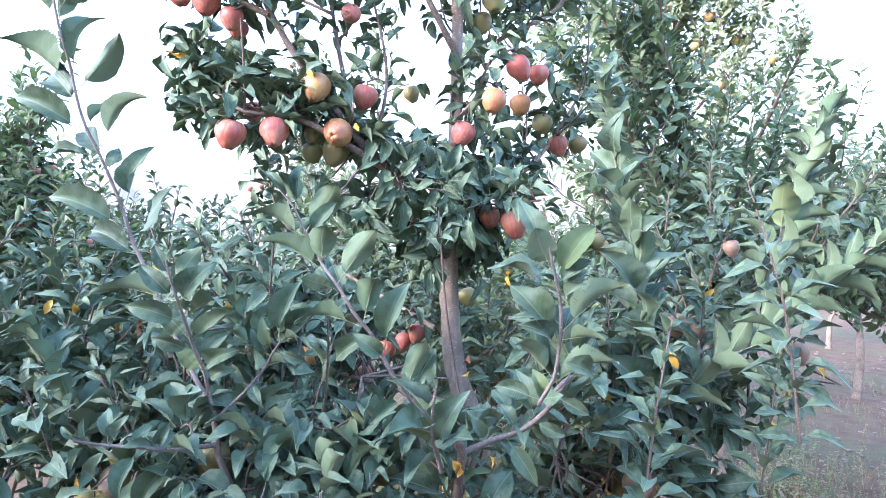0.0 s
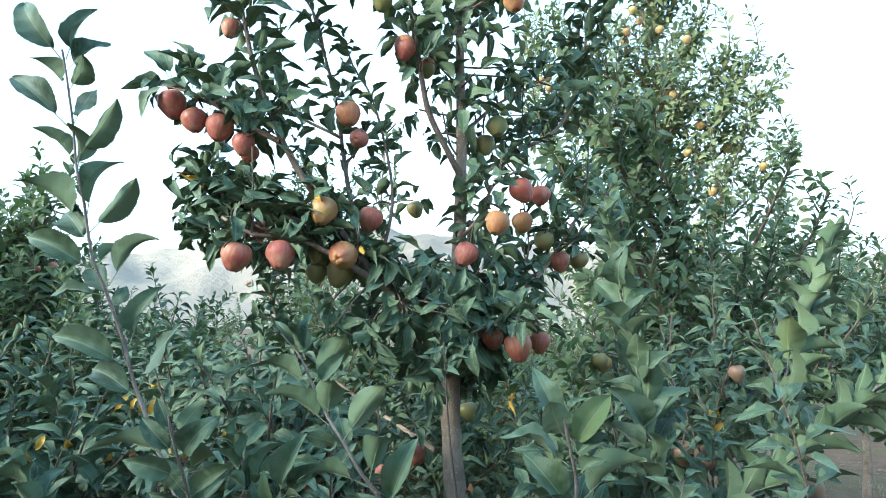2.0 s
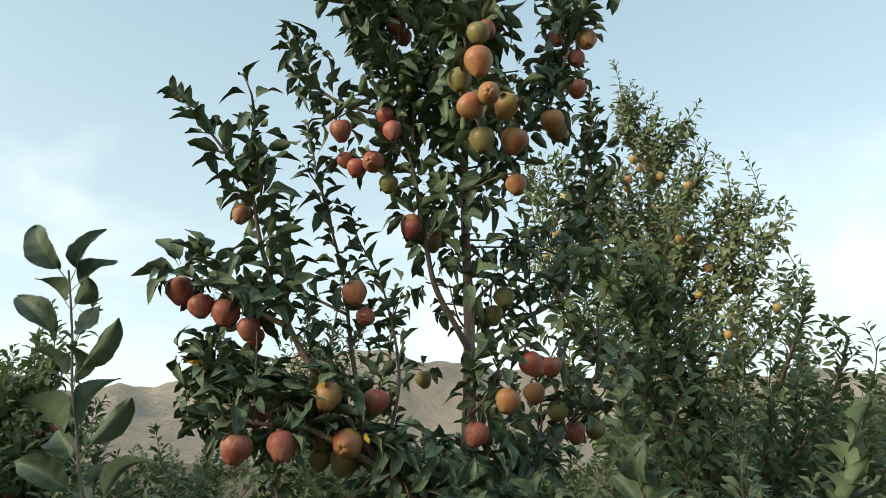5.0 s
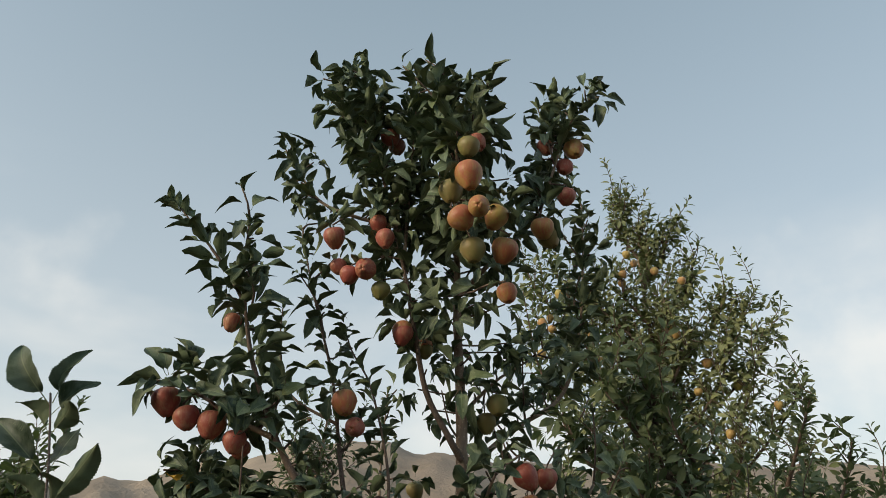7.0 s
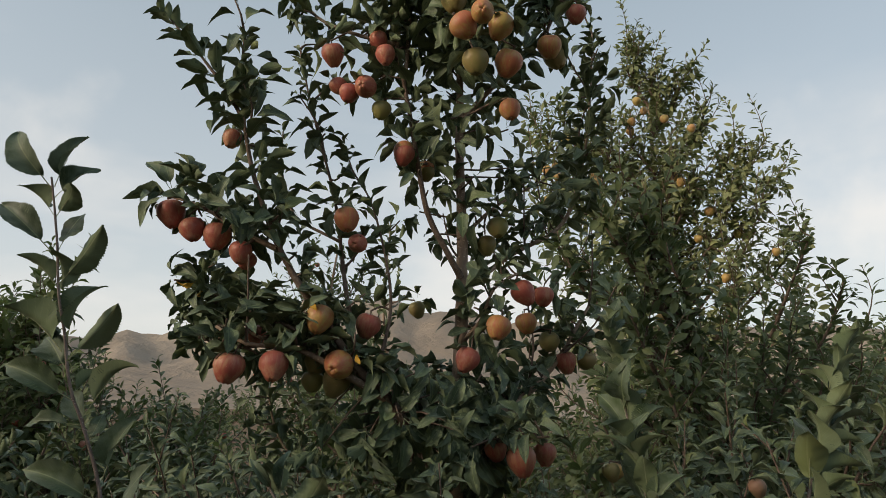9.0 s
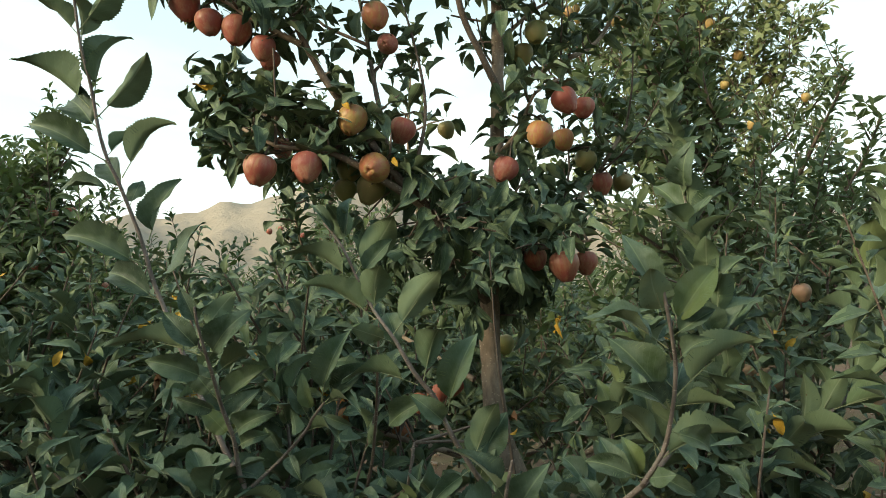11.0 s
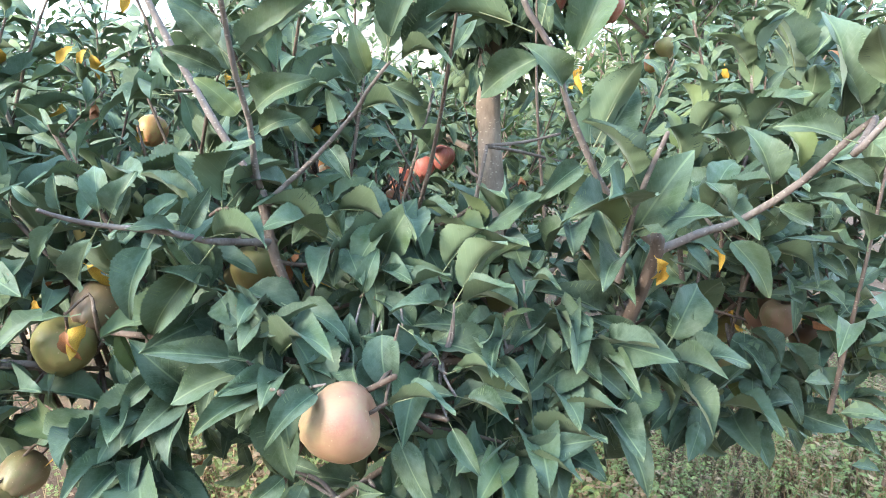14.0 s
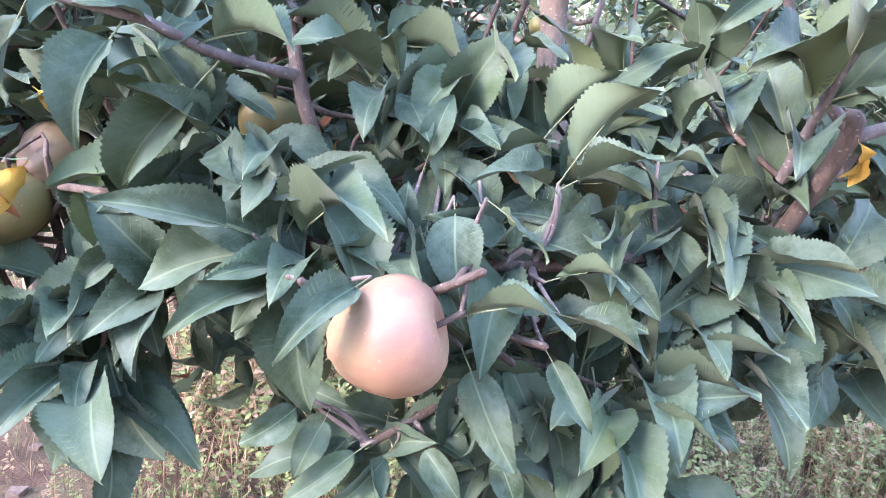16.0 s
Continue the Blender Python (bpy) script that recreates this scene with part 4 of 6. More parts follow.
def near_shoot(pts, r0, r1, size, gap, start=0.1, angle=(58, 34), droop=0.08, label="", face=(0.0, -0.12, 0.3), jitter=0.22, meshes=None):
    w = Wood()
    line = w.stem(pts, r0, r1, 8)
    skeleton.append(line)
    ob = part("shoot", w.mesh("shoot", SHOOT), tree, label, TREE_BASE)
    own = Leaves().along(line, size, gap, start, angle, droop, jitter, face)
    own.rows = [r for r in unblocked(own.rows, SIGHT_LINES) if not in_trunk_sight(r[3] + r[1] * 0.7)]
    leaf_parts(own, ob, meshes)
    return line


# how a leaf is turned: T, D upper side to the open path; U underside to it; A, B, V, S arching sideways
FACING = {"T": (0.0, -1.0, 0.55), "D": (0.1, -1.0, 0.2), "U": (0.0, 1.0, 0.45), "V": (0.0, 0.55, 1.0), "A": (-0.5, -0.75, 0.6), "B": (0.3, -0.5, 0.9), "S": (0.0, -0.3, 1.0)}


def set_leaves(sets, parent):
    """Leaves one by one: foot, tip and relative width of each, with its facing."""
    for code, rows in sets:
        for c, (x0, y0, z0, x1, y1, z1, w) in zip(code, rows):
            foot, tip = np.array((x0, y0, z0)), np.array((x1, y1, z1))
            d = tip - foot
            row = frame_of(foot, d, np.array(FACING[c]) + 0.16 * rnd.normal(size=3), float(np.linalg.norm(d)))
            row[0] *= w / 0.56
            part("leaf", BLADE_MESHES[rnd.integers(len(BLADE_MESHES))], parent).matrix_basis = to_matrix(row)


def leafy_shoot(pts, r0, r1, sets, label=""):
    w = Wood()
    line = w.stem(pts, r0, r1, 9, 0.015, 0.07)
    skeleton.append(line)
    ob = part("shoot", w.mesh("shoot", SHOOT), tree, label, TREE_BASE)
    set_leaves(sets, ob)
    return line


TALL_LINE = [(-0.421, 1.250, 1.517), (-0.433, 1.248, 1.544), (-0.449, 1.244, 1.597), (-0.467, 1.240, 1.641), (-0.485, 1.228, 1.692), (-0.497, 1.221, 1.720), (-0.506, 1.210, 1.765), (-0.508, 1.194, 1.817), (-0.515, 1.176, 1.874), (-0.520, 1.161, 1.948), (-0.524, 1.154, 1.984), (-0.530, 1.144, 2.032), (-0.536, 1.141, 2.059)]
TALL_LEAVES = ("ABBUVATUVUTUVT", [
    (-0.533, 1.143, 2.040, -0.606, 1.138, 2.137, 0.50), (-0.530, 1.143, 2.044, -0.491, 1.153, 2.132, 0.42), (-0.528, 1.145, 2.026, -0.478, 1.175, 2.084, 0.42),
    (-0.526, 1.152, 1.994, -0.487, 1.122, 2.041, 0.75), (-0.528, 1.151, 2.000, -0.582, 1.131, 2.044, 0.45), (-0.530, 1.162, 1.942, -0.633, 1.162, 2.021, 0.46),
    (-0.519, 1.162, 1.944, -0.506, 1.192, 2.014, 0.62), (-0.514, 1.172, 1.891, -0.446, 1.157, 1.984, 0.46), (-0.516, 1.174, 1.885, -0.574, 1.144, 1.932, 0.50),
    (-0.515, 1.178, 1.869, -0.515, 1.143, 1.940, 0.66), (-0.507, 1.199, 1.800, -0.465, 1.219, 1.897, 0.46), (-0.506, 1.207, 1.774, -0.424, 1.192, 1.864, 0.45),
    (-0.513, 1.202, 1.789, -0.626, 1.182, 1.858, 0.42), (-0.506, 1.211, 1.760, -0.584, 1.251, 1.815, 0.55),
])
TALL_LEAVES_A = ("AVTTTAATTV", [
    (-0.497, 1.222, 1.714, -0.610, 1.202, 1.766, 0.44), (-0.476, 1.228, 1.692, -0.390, 1.218, 1.768, 0.42), (-0.484, 1.231, 1.676, -0.580, 1.231, 1.669, 0.40),
    (-0.469, 1.238, 1.648, -0.470, 1.268, 1.694, 0.60), (-0.441, 1.244, 1.595, -0.397, 1.254, 1.693, 0.50), (-0.440, 1.247, 1.560, -0.566, 1.227, 1.606, 0.42),
    (-0.422, 1.249, 1.526, -0.347, 1.229, 1.627, 0.46), (-0.417, 1.250, 1.510, -0.519, 1.270, 1.552, 0.50), (-0.476, 1.234, 1.667, -0.542, 1.284, 1.723, 0.50),
    (-0.499, 1.221, 1.720, -0.470, 1.251, 1.765, 0.35),
])
BOW_LINE = [(0.232, 1.111, 1.309), (0.240, 1.090, 1.329), (0.257, 1.070, 1.369), (0.262, 1.050, 1.412), (0.262, 1.030, 1.460), (0.253, 1.010, 1.502), (0.246, 1.000, 1.529), (0.244, 1.000, 1.544)]
BOW_LEAVES = ("TUTTBTUTTVUUTT", [
    (0.246, 1.004, 1.519, 0.208, 1.024, 1.595, 0.48), (0.247, 1.007, 1.511, 0.228, 0.977, 1.559, 0.72), (0.252, 1.012, 1.497, 0.302, 1.032, 1.563, 0.56),
    (0.254, 1.014, 1.493, 0.296, 1.014, 1.521, 0.55), (0.252, 1.019, 1.483, 0.171, 1.029, 1.509, 0.50), (0.262, 1.025, 1.470, 0.293, 1.005, 1.493, 0.50),
    (0.265, 1.041, 1.434, 0.340, 1.021, 1.495, 0.42), (0.260, 1.046, 1.421, 0.198, 1.056, 1.489, 0.50), (0.259, 1.048, 1.418, 0.211, 1.018, 1.443, 0.50),
    (0.266, 1.045, 1.423, 0.313, 1.015, 1.427, 0.50), (0.255, 1.069, 1.371, 0.211, 1.039, 1.417, 0.52), (0.248, 1.077, 1.355, 0.335, 1.047, 1.396, 0.42),
    (0.262, 1.054, 1.403, 0.284, 1.094, 1.461, 0.50), (0.240, 1.086, 1.338, 0.181, 1.106, 1.348, 0.50),
])
BOW_LEAVES_A = ("TTT", [
    (0.242, 1.086, 1.338, 0.268, 1.056, 1.351, 0.60), (0.262, 1.038, 1.441, 0.236, 1.078, 1.458, 0.50), (0.260, 1.057, 1.396, 0.309, 1.087, 1.367, 0.50),
])
SLANT_LINE = [(0.069, 1.192, 1.286), (0.051, 1.179, 1.311), (0.023, 1.162, 1.360), (0.003, 1.147, 1.406), (-0.020, 1.140, 1.434), (-0.043, 1.130, 1.474), (-0.075, 1.146, 1.510), (-0.098, 1.147, 1.551), (-0.119, 1.148, 1.590), (-0.142, 1.149, 1.617)]
SLANT_LEAVES = ("TUTUTVUVUUTUTV", [
    (-0.122, 1.149, 1.597, -0.162, 1.149, 1.642, 0.30), (-0.111, 1.148, 1.587, -0.133, 1.128, 1.639, 0.55), (-0.115, 1.148, 1.587, -0.115, 1.178, 1.653, 0.30),
    (-0.098, 1.147, 1.554, -0.048, 1.127, 1.625, 0.55), (-0.094, 1.147, 1.549, -0.055, 1.157, 1.598, 0.50), (-0.097, 1.147, 1.541, -0.186, 1.127, 1.578, 0.42),
    (-0.075, 1.146, 1.506, -0.060, 1.111, 1.563, 0.72), (-0.070, 1.142, 1.498, -0.159, 1.122, 1.538, 0.45), (-0.046, 1.133, 1.480, 0.014, 1.113, 1.559, 0.45),
    (-0.048, 1.130, 1.472, -0.089, 1.100, 1.489, 0.55), (-0.037, 1.134, 1.456, -0.065, 1.174, 1.505, 0.50), (-0.009, 1.142, 1.425, 0.015, 1.112, 1.491, 0.72),
    (0.019, 1.154, 1.384, 0.055, 1.164, 1.483, 0.48), (-0.016, 1.144, 1.420, -0.106, 1.124, 1.424, 0.42),
])
SLANT_LEAVES_A = ("TTUT", [
    (0.021, 1.160, 1.367, -0.027, 1.140, 1.409, 0.50), (0.052, 1.179, 1.313, 0.091, 1.189, 1.383, 0.60), (0.051, 1.177, 1.318, 0.060, 1.207, 1.376, 0.50),
    (0.002, 1.147, 1.406, -0.056, 1.167, 1.364, 0.50),
])
FLAT_LINE = [(-0.253, 1.196, 1.219), (-0.274, 1.170, 1.223), (-0.293, 1.130, 1.230), (-0.311, 1.100, 1.241), (-0.360, 1.081, 1.248), (-0.379, 1.066, 1.255), (-0.388, 1.051, 1.262)]
FLAT_LEAVES = ("TDTVTTDTDDTTT", [
    (-0.323, 1.100, 1.239, -0.332, 1.070, 1.174, 0.52), (-0.293, 1.160, 1.223, -0.354, 1.160, 1.132, 0.42), (-0.303, 1.115, 1.235, -0.340, 1.085, 1.245, 0.40),
    (-0.295, 1.126, 1.232, -0.227, 1.086, 1.236, 0.45), (-0.352, 1.081, 1.249, -0.327, 1.081, 1.292, 0.50), (-0.356, 1.080, 1.249, -0.375, 1.110, 1.293, 0.45),
    (-0.360, 1.082, 1.247, -0.393, 1.112, 1.185, 0.50), (-0.379, 1.066, 1.255, -0.400, 1.066, 1.217, 0.40), (-0.305, 1.109, 1.238, -0.279, 1.109, 1.280, 0.50),
    (-0.274, 1.170, 1.223, -0.286, 1.140, 1.255, 0.50), (-0.331, 1.091, 1.245, -0.310, 1.121, 1.269, 0.50), (-0.379, 1.066, 1.255, -0.383, 1.066, 1.289, 0.40),
    (-0.385, 1.056, 1.260, -0.409, 1.056, 1.279, 0.45),
])
FRONT_LEAVES = ("TTSTDVTDSVTVTS", [
    (-0.248, 1.100, 1.132, -0.321, 1.060, 1.150, 0.36), (-0.176, 1.070, 1.126, -0.214, 1.025, 1.091, 0.46), (-0.236, 1.120, 1.128, -0.188, 1.100, 1.184, 0.30),
    (-0.230, 1.110, 1.105, -0.282, 1.060, 1.081, 0.42), (-0.137, 1.130, 1.163, -0.125, 1.100, 1.106, 0.62), (-0.135, 1.070, 1.106, -0.070, 1.040, 1.120, 0.36),
    (-0.075, 1.090, 1.091, -0.046, 1.060, 1.055, 0.38), (-0.122, 1.090, 1.084, -0.084, 1.060, 1.025, 0.42), (-0.068, 1.100, 1.108, -0.021, 1.070, 1.099, 0.36),
    (-0.076, 1.120, 1.120, -0.033, 1.090, 1.132, 0.40), (-0.033, 1.150, 1.131, -0.001, 1.120, 1.104, 0.55), (-0.119, 1.100, 1.170, -0.082, 1.080, 1.144, 0.34),
    (0.039, 1.180, 1.115, 0.026, 1.160, 1.060, 0.56), (-0.072, 1.140, 1.171, -0.129, 1.110, 1.175, 0.40),
])
FRONT_LEAVES_A = ("SUVTVUUTDDTTDT", [
    (-0.071, 1.150, 1.173, -0.020, 1.120, 1.203, 0.42), (-0.071, 1.160, 1.175, -0.029, 1.120, 1.242, 0.46), (-0.086, 1.180, 1.195, -0.044, 1.150, 1.250, 0.40),
    (0.137, 1.220, 1.123, 0.168, 1.190, 1.085, 0.55), (0.099, 1.200, 1.142, 0.072, 1.170, 1.112, 0.50), (0.104, 1.240, 1.161, 0.058, 1.220, 1.211, 0.55),
    (0.107, 1.240, 1.158, 0.109, 1.220, 1.223, 0.50), (0.127, 1.220, 1.120, 0.072, 1.220, 1.150, 0.50), (-0.382, 1.200, 0.971, -0.354, 1.180, 0.904, 0.56),
    (-0.393, 1.190, 0.974, -0.415, 1.170, 0.902, 0.50), (-0.356, 1.180, 1.033, -0.353, 1.160, 0.996, 0.55), (-0.343, 1.200, 1.016, -0.334, 1.200, 0.972, 0.50),
    (-0.446, 1.200, 0.997, -0.451, 1.190, 0.950, 0.50), (-0.209, 1.100, 1.032, -0.245, 1.080, 1.008, 0.50),
])
FRONT_LEAVES_B = ("TTDDDTTTVDTTDD", [
    (-0.195, 1.100, 1.029, -0.211, 1.080, 0.989, 0.50), (-0.167, 1.100, 1.009, -0.218, 1.080, 0.970, 0.42), (-0.152, 1.110, 1.005, -0.192, 1.090, 0.962, 0.50),
    (-0.140, 1.100, 1.015, -0.110, 1.080, 0.988, 0.50), (-0.094, 1.100, 1.019, -0.074, 1.080, 0.984, 0.50), (-0.259, 1.130, 1.101, -0.263, 1.150, 1.142, 0.50),
    (-0.226, 1.140, 1.119, -0.250, 1.160, 1.152, 0.50), (-0.201, 1.130, 1.130, -0.175, 1.130, 1.156, 0.50), (-0.166, 1.110, 1.126, -0.198, 1.090, 1.134, 0.40),
    (-0.173, 1.140, 1.126, -0.166, 1.140, 1.167, 0.60), (-0.097, 1.130, 1.131, -0.098, 1.130, 1.155, 0.50), (-0.106, 1.110, 1.111, -0.070, 1.090, 1.112, 0.50),
    (-0.061, 1.120, 1.053, -0.075, 1.100, 0.999, 0.60), (-0.025, 1.150, 1.013, -0.040, 1.130, 0.979, 0.50),
])
FRONT_LEAVES_C = ("DTTTDDSSTTTTTS", [
    (-0.228, 1.140, 1.020, -0.187, 1.120, 1.019, 0.50), (-0.180, 1.120, 1.004, -0.207, 1.100, 0.971, 0.50), (-0.295, 1.140, 1.075, -0.320, 1.140, 1.098, 0.50),
    (-0.341, 1.160, 1.076, -0.319, 1.140, 1.026, 0.50), (-0.346, 1.160, 1.102, -0.379, 1.140, 1.064, 0.50), (-0.287, 1.150, 1.108, -0.297, 1.130, 1.057, 0.50),
    (-0.004, 1.180, 1.195, 0.029, 1.160, 1.192, 0.40), (-0.022, 1.170, 1.142, 0.007, 1.170, 1.168, 0.40), (0.002, 1.190, 1.153, 0.045, 1.170, 1.109, 0.50),
    (0.063, 1.200, 1.115, 0.092, 1.180, 1.097, 0.50), (0.079, 1.220, 1.116, 0.038, 1.220, 1.155, 0.50), (-0.144, 1.180, 1.181, -0.108, 1.180, 1.203, 0.50),
    (-0.159, 1.160, 1.170, -0.145, 1.180, 1.220, 0.45), (-0.123, 1.170, 1.181, -0.075, 1.170, 1.200, 0.40),
])
LEAN_LINE = [(-0.269, 1.208, 1.284), (-0.269, 1.185, 1.336), (-0.274, 1.163, 1.373), (-0.274, 1.134, 1.418), (-0.273, 1.107, 1.454), (-0.276, 1.090, 1.489), (-0.275, 1.080, 1.509)]
LEAN_LEAVES = ("TTVTVTTDTDTTTU", [
    (-0.275, 1.110, 1.450, -0.331, 1.110, 1.501, 0.50), (-0.276, 1.116, 1.442, -0.220, 1.116, 1.507, 0.50), (-0.279, 1.109, 1.451, -0.388, 1.079, 1.460, 0.36),
    (-0.276, 1.134, 1.418, -0.350, 1.104, 1.442, 0.50), (-0.272, 1.129, 1.425, -0.201, 1.099, 1.449, 0.46), (-0.275, 1.158, 1.382, -0.201, 1.138, 1.435, 0.46),
    (-0.276, 1.154, 1.388, -0.330, 1.154, 1.439, 0.50), (-0.275, 1.164, 1.372, -0.333, 1.144, 1.392, 0.42), (-0.274, 1.168, 1.366, -0.304, 1.198, 1.418, 0.50),
    (-0.271, 1.184, 1.338, -0.203, 1.164, 1.375, 0.44), (-0.270, 1.187, 1.332, -0.320, 1.187, 1.372, 0.50), (-0.270, 1.193, 1.320, -0.221, 1.193, 1.340, 0.50),
    (-0.275, 1.092, 1.485, -0.300, 1.092, 1.530, 0.50), (-0.275, 1.096, 1.477, -0.242, 1.116, 1.529, 0.50),
])
LEAN_LEAVES_A = ("T", [
    (-0.270, 1.198, 1.309, -0.294, 1.168, 1.288, 0.50),
])
INNER_LINE = [(-0.256, 1.210, 1.260), (-0.213, 1.210, 1.302), (-0.172, 1.192, 1.347), (-0.160, 1.178, 1.365), (-0.138, 1.158, 1.391)]
INNER_LEAVES = ("UTTSTTSDTTU", [
    (-0.139, 1.158, 1.390, -0.145, 1.138, 1.454, 0.55), (-0.142, 1.158, 1.391, -0.108, 1.168, 1.482, 0.46), (-0.137, 1.158, 1.391, -0.071, 1.158, 1.444, 0.46),
    (-0.136, 1.158, 1.389, -0.082, 1.128, 1.387, 0.36), (-0.155, 1.173, 1.371, -0.173, 1.173, 1.425, 0.50), (-0.162, 1.179, 1.363, -0.192, 1.179, 1.407, 0.50),
    (-0.173, 1.193, 1.346, -0.117, 1.163, 1.341, 0.40), (-0.150, 1.170, 1.375, -0.108, 1.190, 1.356, 0.45), (-0.200, 1.205, 1.316, -0.173, 1.185, 1.284, 0.50),
    (-0.207, 1.207, 1.310, -0.239, 1.217, 1.344, 0.50), (-0.187, 1.198, 1.332, -0.203, 1.218, 1.369, 0.50),
])
LOWBOW_LINE = [(0.133, 1.210, 1.224), (0.176, 1.216, 1.243), (0.219, 1.219, 1.259), (0.258, 1.188, 1.302), (0.271, 1.163, 1.333), (0.284, 1.137, 1.360), (0.290, 1.109, 1.385), (0.286, 1.060, 1.431)]
LOWBOW_LEAVES = ("TTVUTTSTTTDTT", [
    (0.198, 1.217, 1.248, 0.245, 1.197, 1.183, 0.50), (0.270, 1.162, 1.334, 0.245, 1.182, 1.457, 0.44), (0.280, 1.146, 1.351, 0.332, 1.116, 1.384, 0.42),
    (0.285, 1.114, 1.381, 0.261, 1.084, 1.435, 0.55), (0.241, 1.204, 1.280, 0.207, 1.224, 1.351, 0.50), (0.257, 1.189, 1.301, 0.234, 1.209, 1.356, 0.50),
    (0.254, 1.194, 1.294, 0.300, 1.174, 1.309, 0.40), (0.213, 1.220, 1.257, 0.186, 1.240, 1.294, 0.50), (0.283, 1.144, 1.353, 0.257, 1.144, 1.399, 0.50),
    (0.268, 1.171, 1.323, 0.315, 1.171, 1.299, 0.50), (0.236, 1.206, 1.277, 0.286, 1.206, 1.257, 0.50), (0.170, 1.215, 1.240, 0.143, 1.215, 1.279, 0.50),
    (0.291, 1.103, 1.392, 0.315, 1.103, 1.426, 0.50),
])
LOWSLANT_LEAVES = ("TUTTUTTUTSTTT", [
    (0.046, 1.169, 1.314, 0.001, 1.149, 1.275, 0.45), (0.050, 1.168, 1.325, 0.081, 1.148, 1.401, 0.48), (0.060, 1.172, 1.308, 0.076, 1.192, 1.354, 0.50),
    (0.082, 1.184, 1.273, 0.034, 1.164, 1.258, 0.45), (0.086, 1.186, 1.267, 0.104, 1.166, 1.313, 0.55), (0.075, 1.181, 1.282, 0.120, 1.201, 1.290, 0.45),
    (0.115, 1.250, 1.152, 0.063, 1.250, 1.240, 0.40), (0.117, 1.250, 1.152, 0.081, 1.230, 1.247, 0.40), (0.120, 1.250, 1.152, 0.134, 1.250, 1.232, 0.40),
    (0.120, 1.240, 1.149, 0.179, 1.240, 1.184, 0.40), (0.110, 1.250, 1.138, 0.012, 1.220, 1.176, 0.42), (0.116, 1.260, 1.142, 0.054, 1.280, 1.196, 0.45),
    (0.118, 1.240, 1.145, 0.147, 1.210, 1.095, 0.50),
])
KNOT_LEAVES = ("UUTSTTTT", [
    (-0.066, 1.240, 1.155, -0.088, 1.240, 1.237, 0.48), (-0.062, 1.240, 1.155, -0.000, 1.240, 1.221, 0.45), (-0.069, 1.240, 1.159, -0.130, 1.220, 1.202, 0.48),
    (-0.059, 1.240, 1.150, -0.026, 1.220, 1.183, 0.50), (-0.071, 1.240, 1.150, -0.121, 1.210, 1.126, 0.45), (-0.062, 1.240, 1.147, -0.033, 1.210, 1.102, 0.50),
    (-0.072, 1.240, 1.153, -0.107, 1.270, 1.208, 0.50), (-0.058, 1.240, 1.153, -0.034, 1.270, 1.210, 0.45),
])

stub = limb("limb", [(0.13, 2.02, 0.72), (-0.02, 1.75, 0.82), (-0.16, 1.4, 0.98), (-0.23, 1.2, 1.16), (-0.27, 1.22, 1.27)], 0.011, 0.0048, TWIG)
arm = limb("limb", [(0.15, 2.0, 0.66), (0.10, 1.7, 0.76), (0.08, 1.45, 0.88), (0.11, 1.33, 1.03), (0.122, 1.248, 1.139), (0.131, 1.206, 1.224), (0.126, 1.203, 1.24)], 0.013, 0.0068, TWIG)
tall = leafy_shoot([(-0.262, 1.212, 1.265), (-0.30, 1.225, 1.31), (-0.36, 1.245, 1.40)] + TALL_LINE, 0.0044, 0.0016, (TALL_LEAVES, TALL_LEAVES_A), "upright downy shoot with toothed leaves")
slant = leafy_shoot([(0.127, 1.204, 1.232), (0.106, 1.202, 1.249)] + SLANT_LINE, 0.0042, 0.0016, (SLANT_LEAVES, SLANT_LEAVES_A))
bow = leafy_shoot(LOWBOW_LINE[:-2] + BOW_LINE[1:], 0.0046, 0.0016, (BOW_LEAVES, BOW_LEAVES_A, LOWBOW_LEAVES))
lean_up = leafy_shoot([(-0.262, 1.212, 1.262)] + LEAN_LINE, 0.0038, 0.0016, (LEAN_LEAVES, LEAN_LEAVES_A))
inner = leafy_shoot([(-0.255, 1.212, 1.255)] + INNER_LINE, 0.0034, 0.0016, (INNER_LEAVES,))
knot_right = leafy_shoot([(0.11, 1.33, 1.05), (0.116, 1.26, 1.14), (0.118, 1.255, 1.155)], 0.006, 0.005, (LOWSLANT_LEAVES,))
knot_mid = leafy_shoot([(-0.05, 1.33, 1.05), (-0.062, 1.25, 1.14), (-0.064, 1.243, 1.158)], 0.005, 0.004, (KNOT_LEAVES,))
flat = leafy_shoot([(-0.262, 1.205, 1.222)] + FLAT_LINE, 0.0045, 0.0016, (FLAT_LEAVES,))
rod = near_shoot([(0.48, 1.62, 1.1), (0.475, 1.59, 1.31), (0.46, 1.62, 1.49), (0.44, 1.64, 1.61), (0.41, 1.66, 1.77), (0.39, 1.66, 1.9)], 0.005, 0.002, 0.108, 0.014, 0.1, (50, 28), 0.02, face=(-0.1, -0.9, 0.4))
wing = near_shoot([(0.46, 1.65, 1.14), (0.61, 1.65, 1.27), (0.8, 1.7, 1.41), (0.96, 1.72, 1.54), (1.04, 1.72, 1.62)], 0.007, 0.002, 0.1, 0.015)
wing_up = near_shoot([(0.72, 1.7, 1.35), (0.77, 1.75, 1.48), (0.83, 1.8, 1.62), (0.91, 1.85, 1.78), (0.98, 1.9, 1.9)], 0.005, 0.002, 0.1, 0.0145)
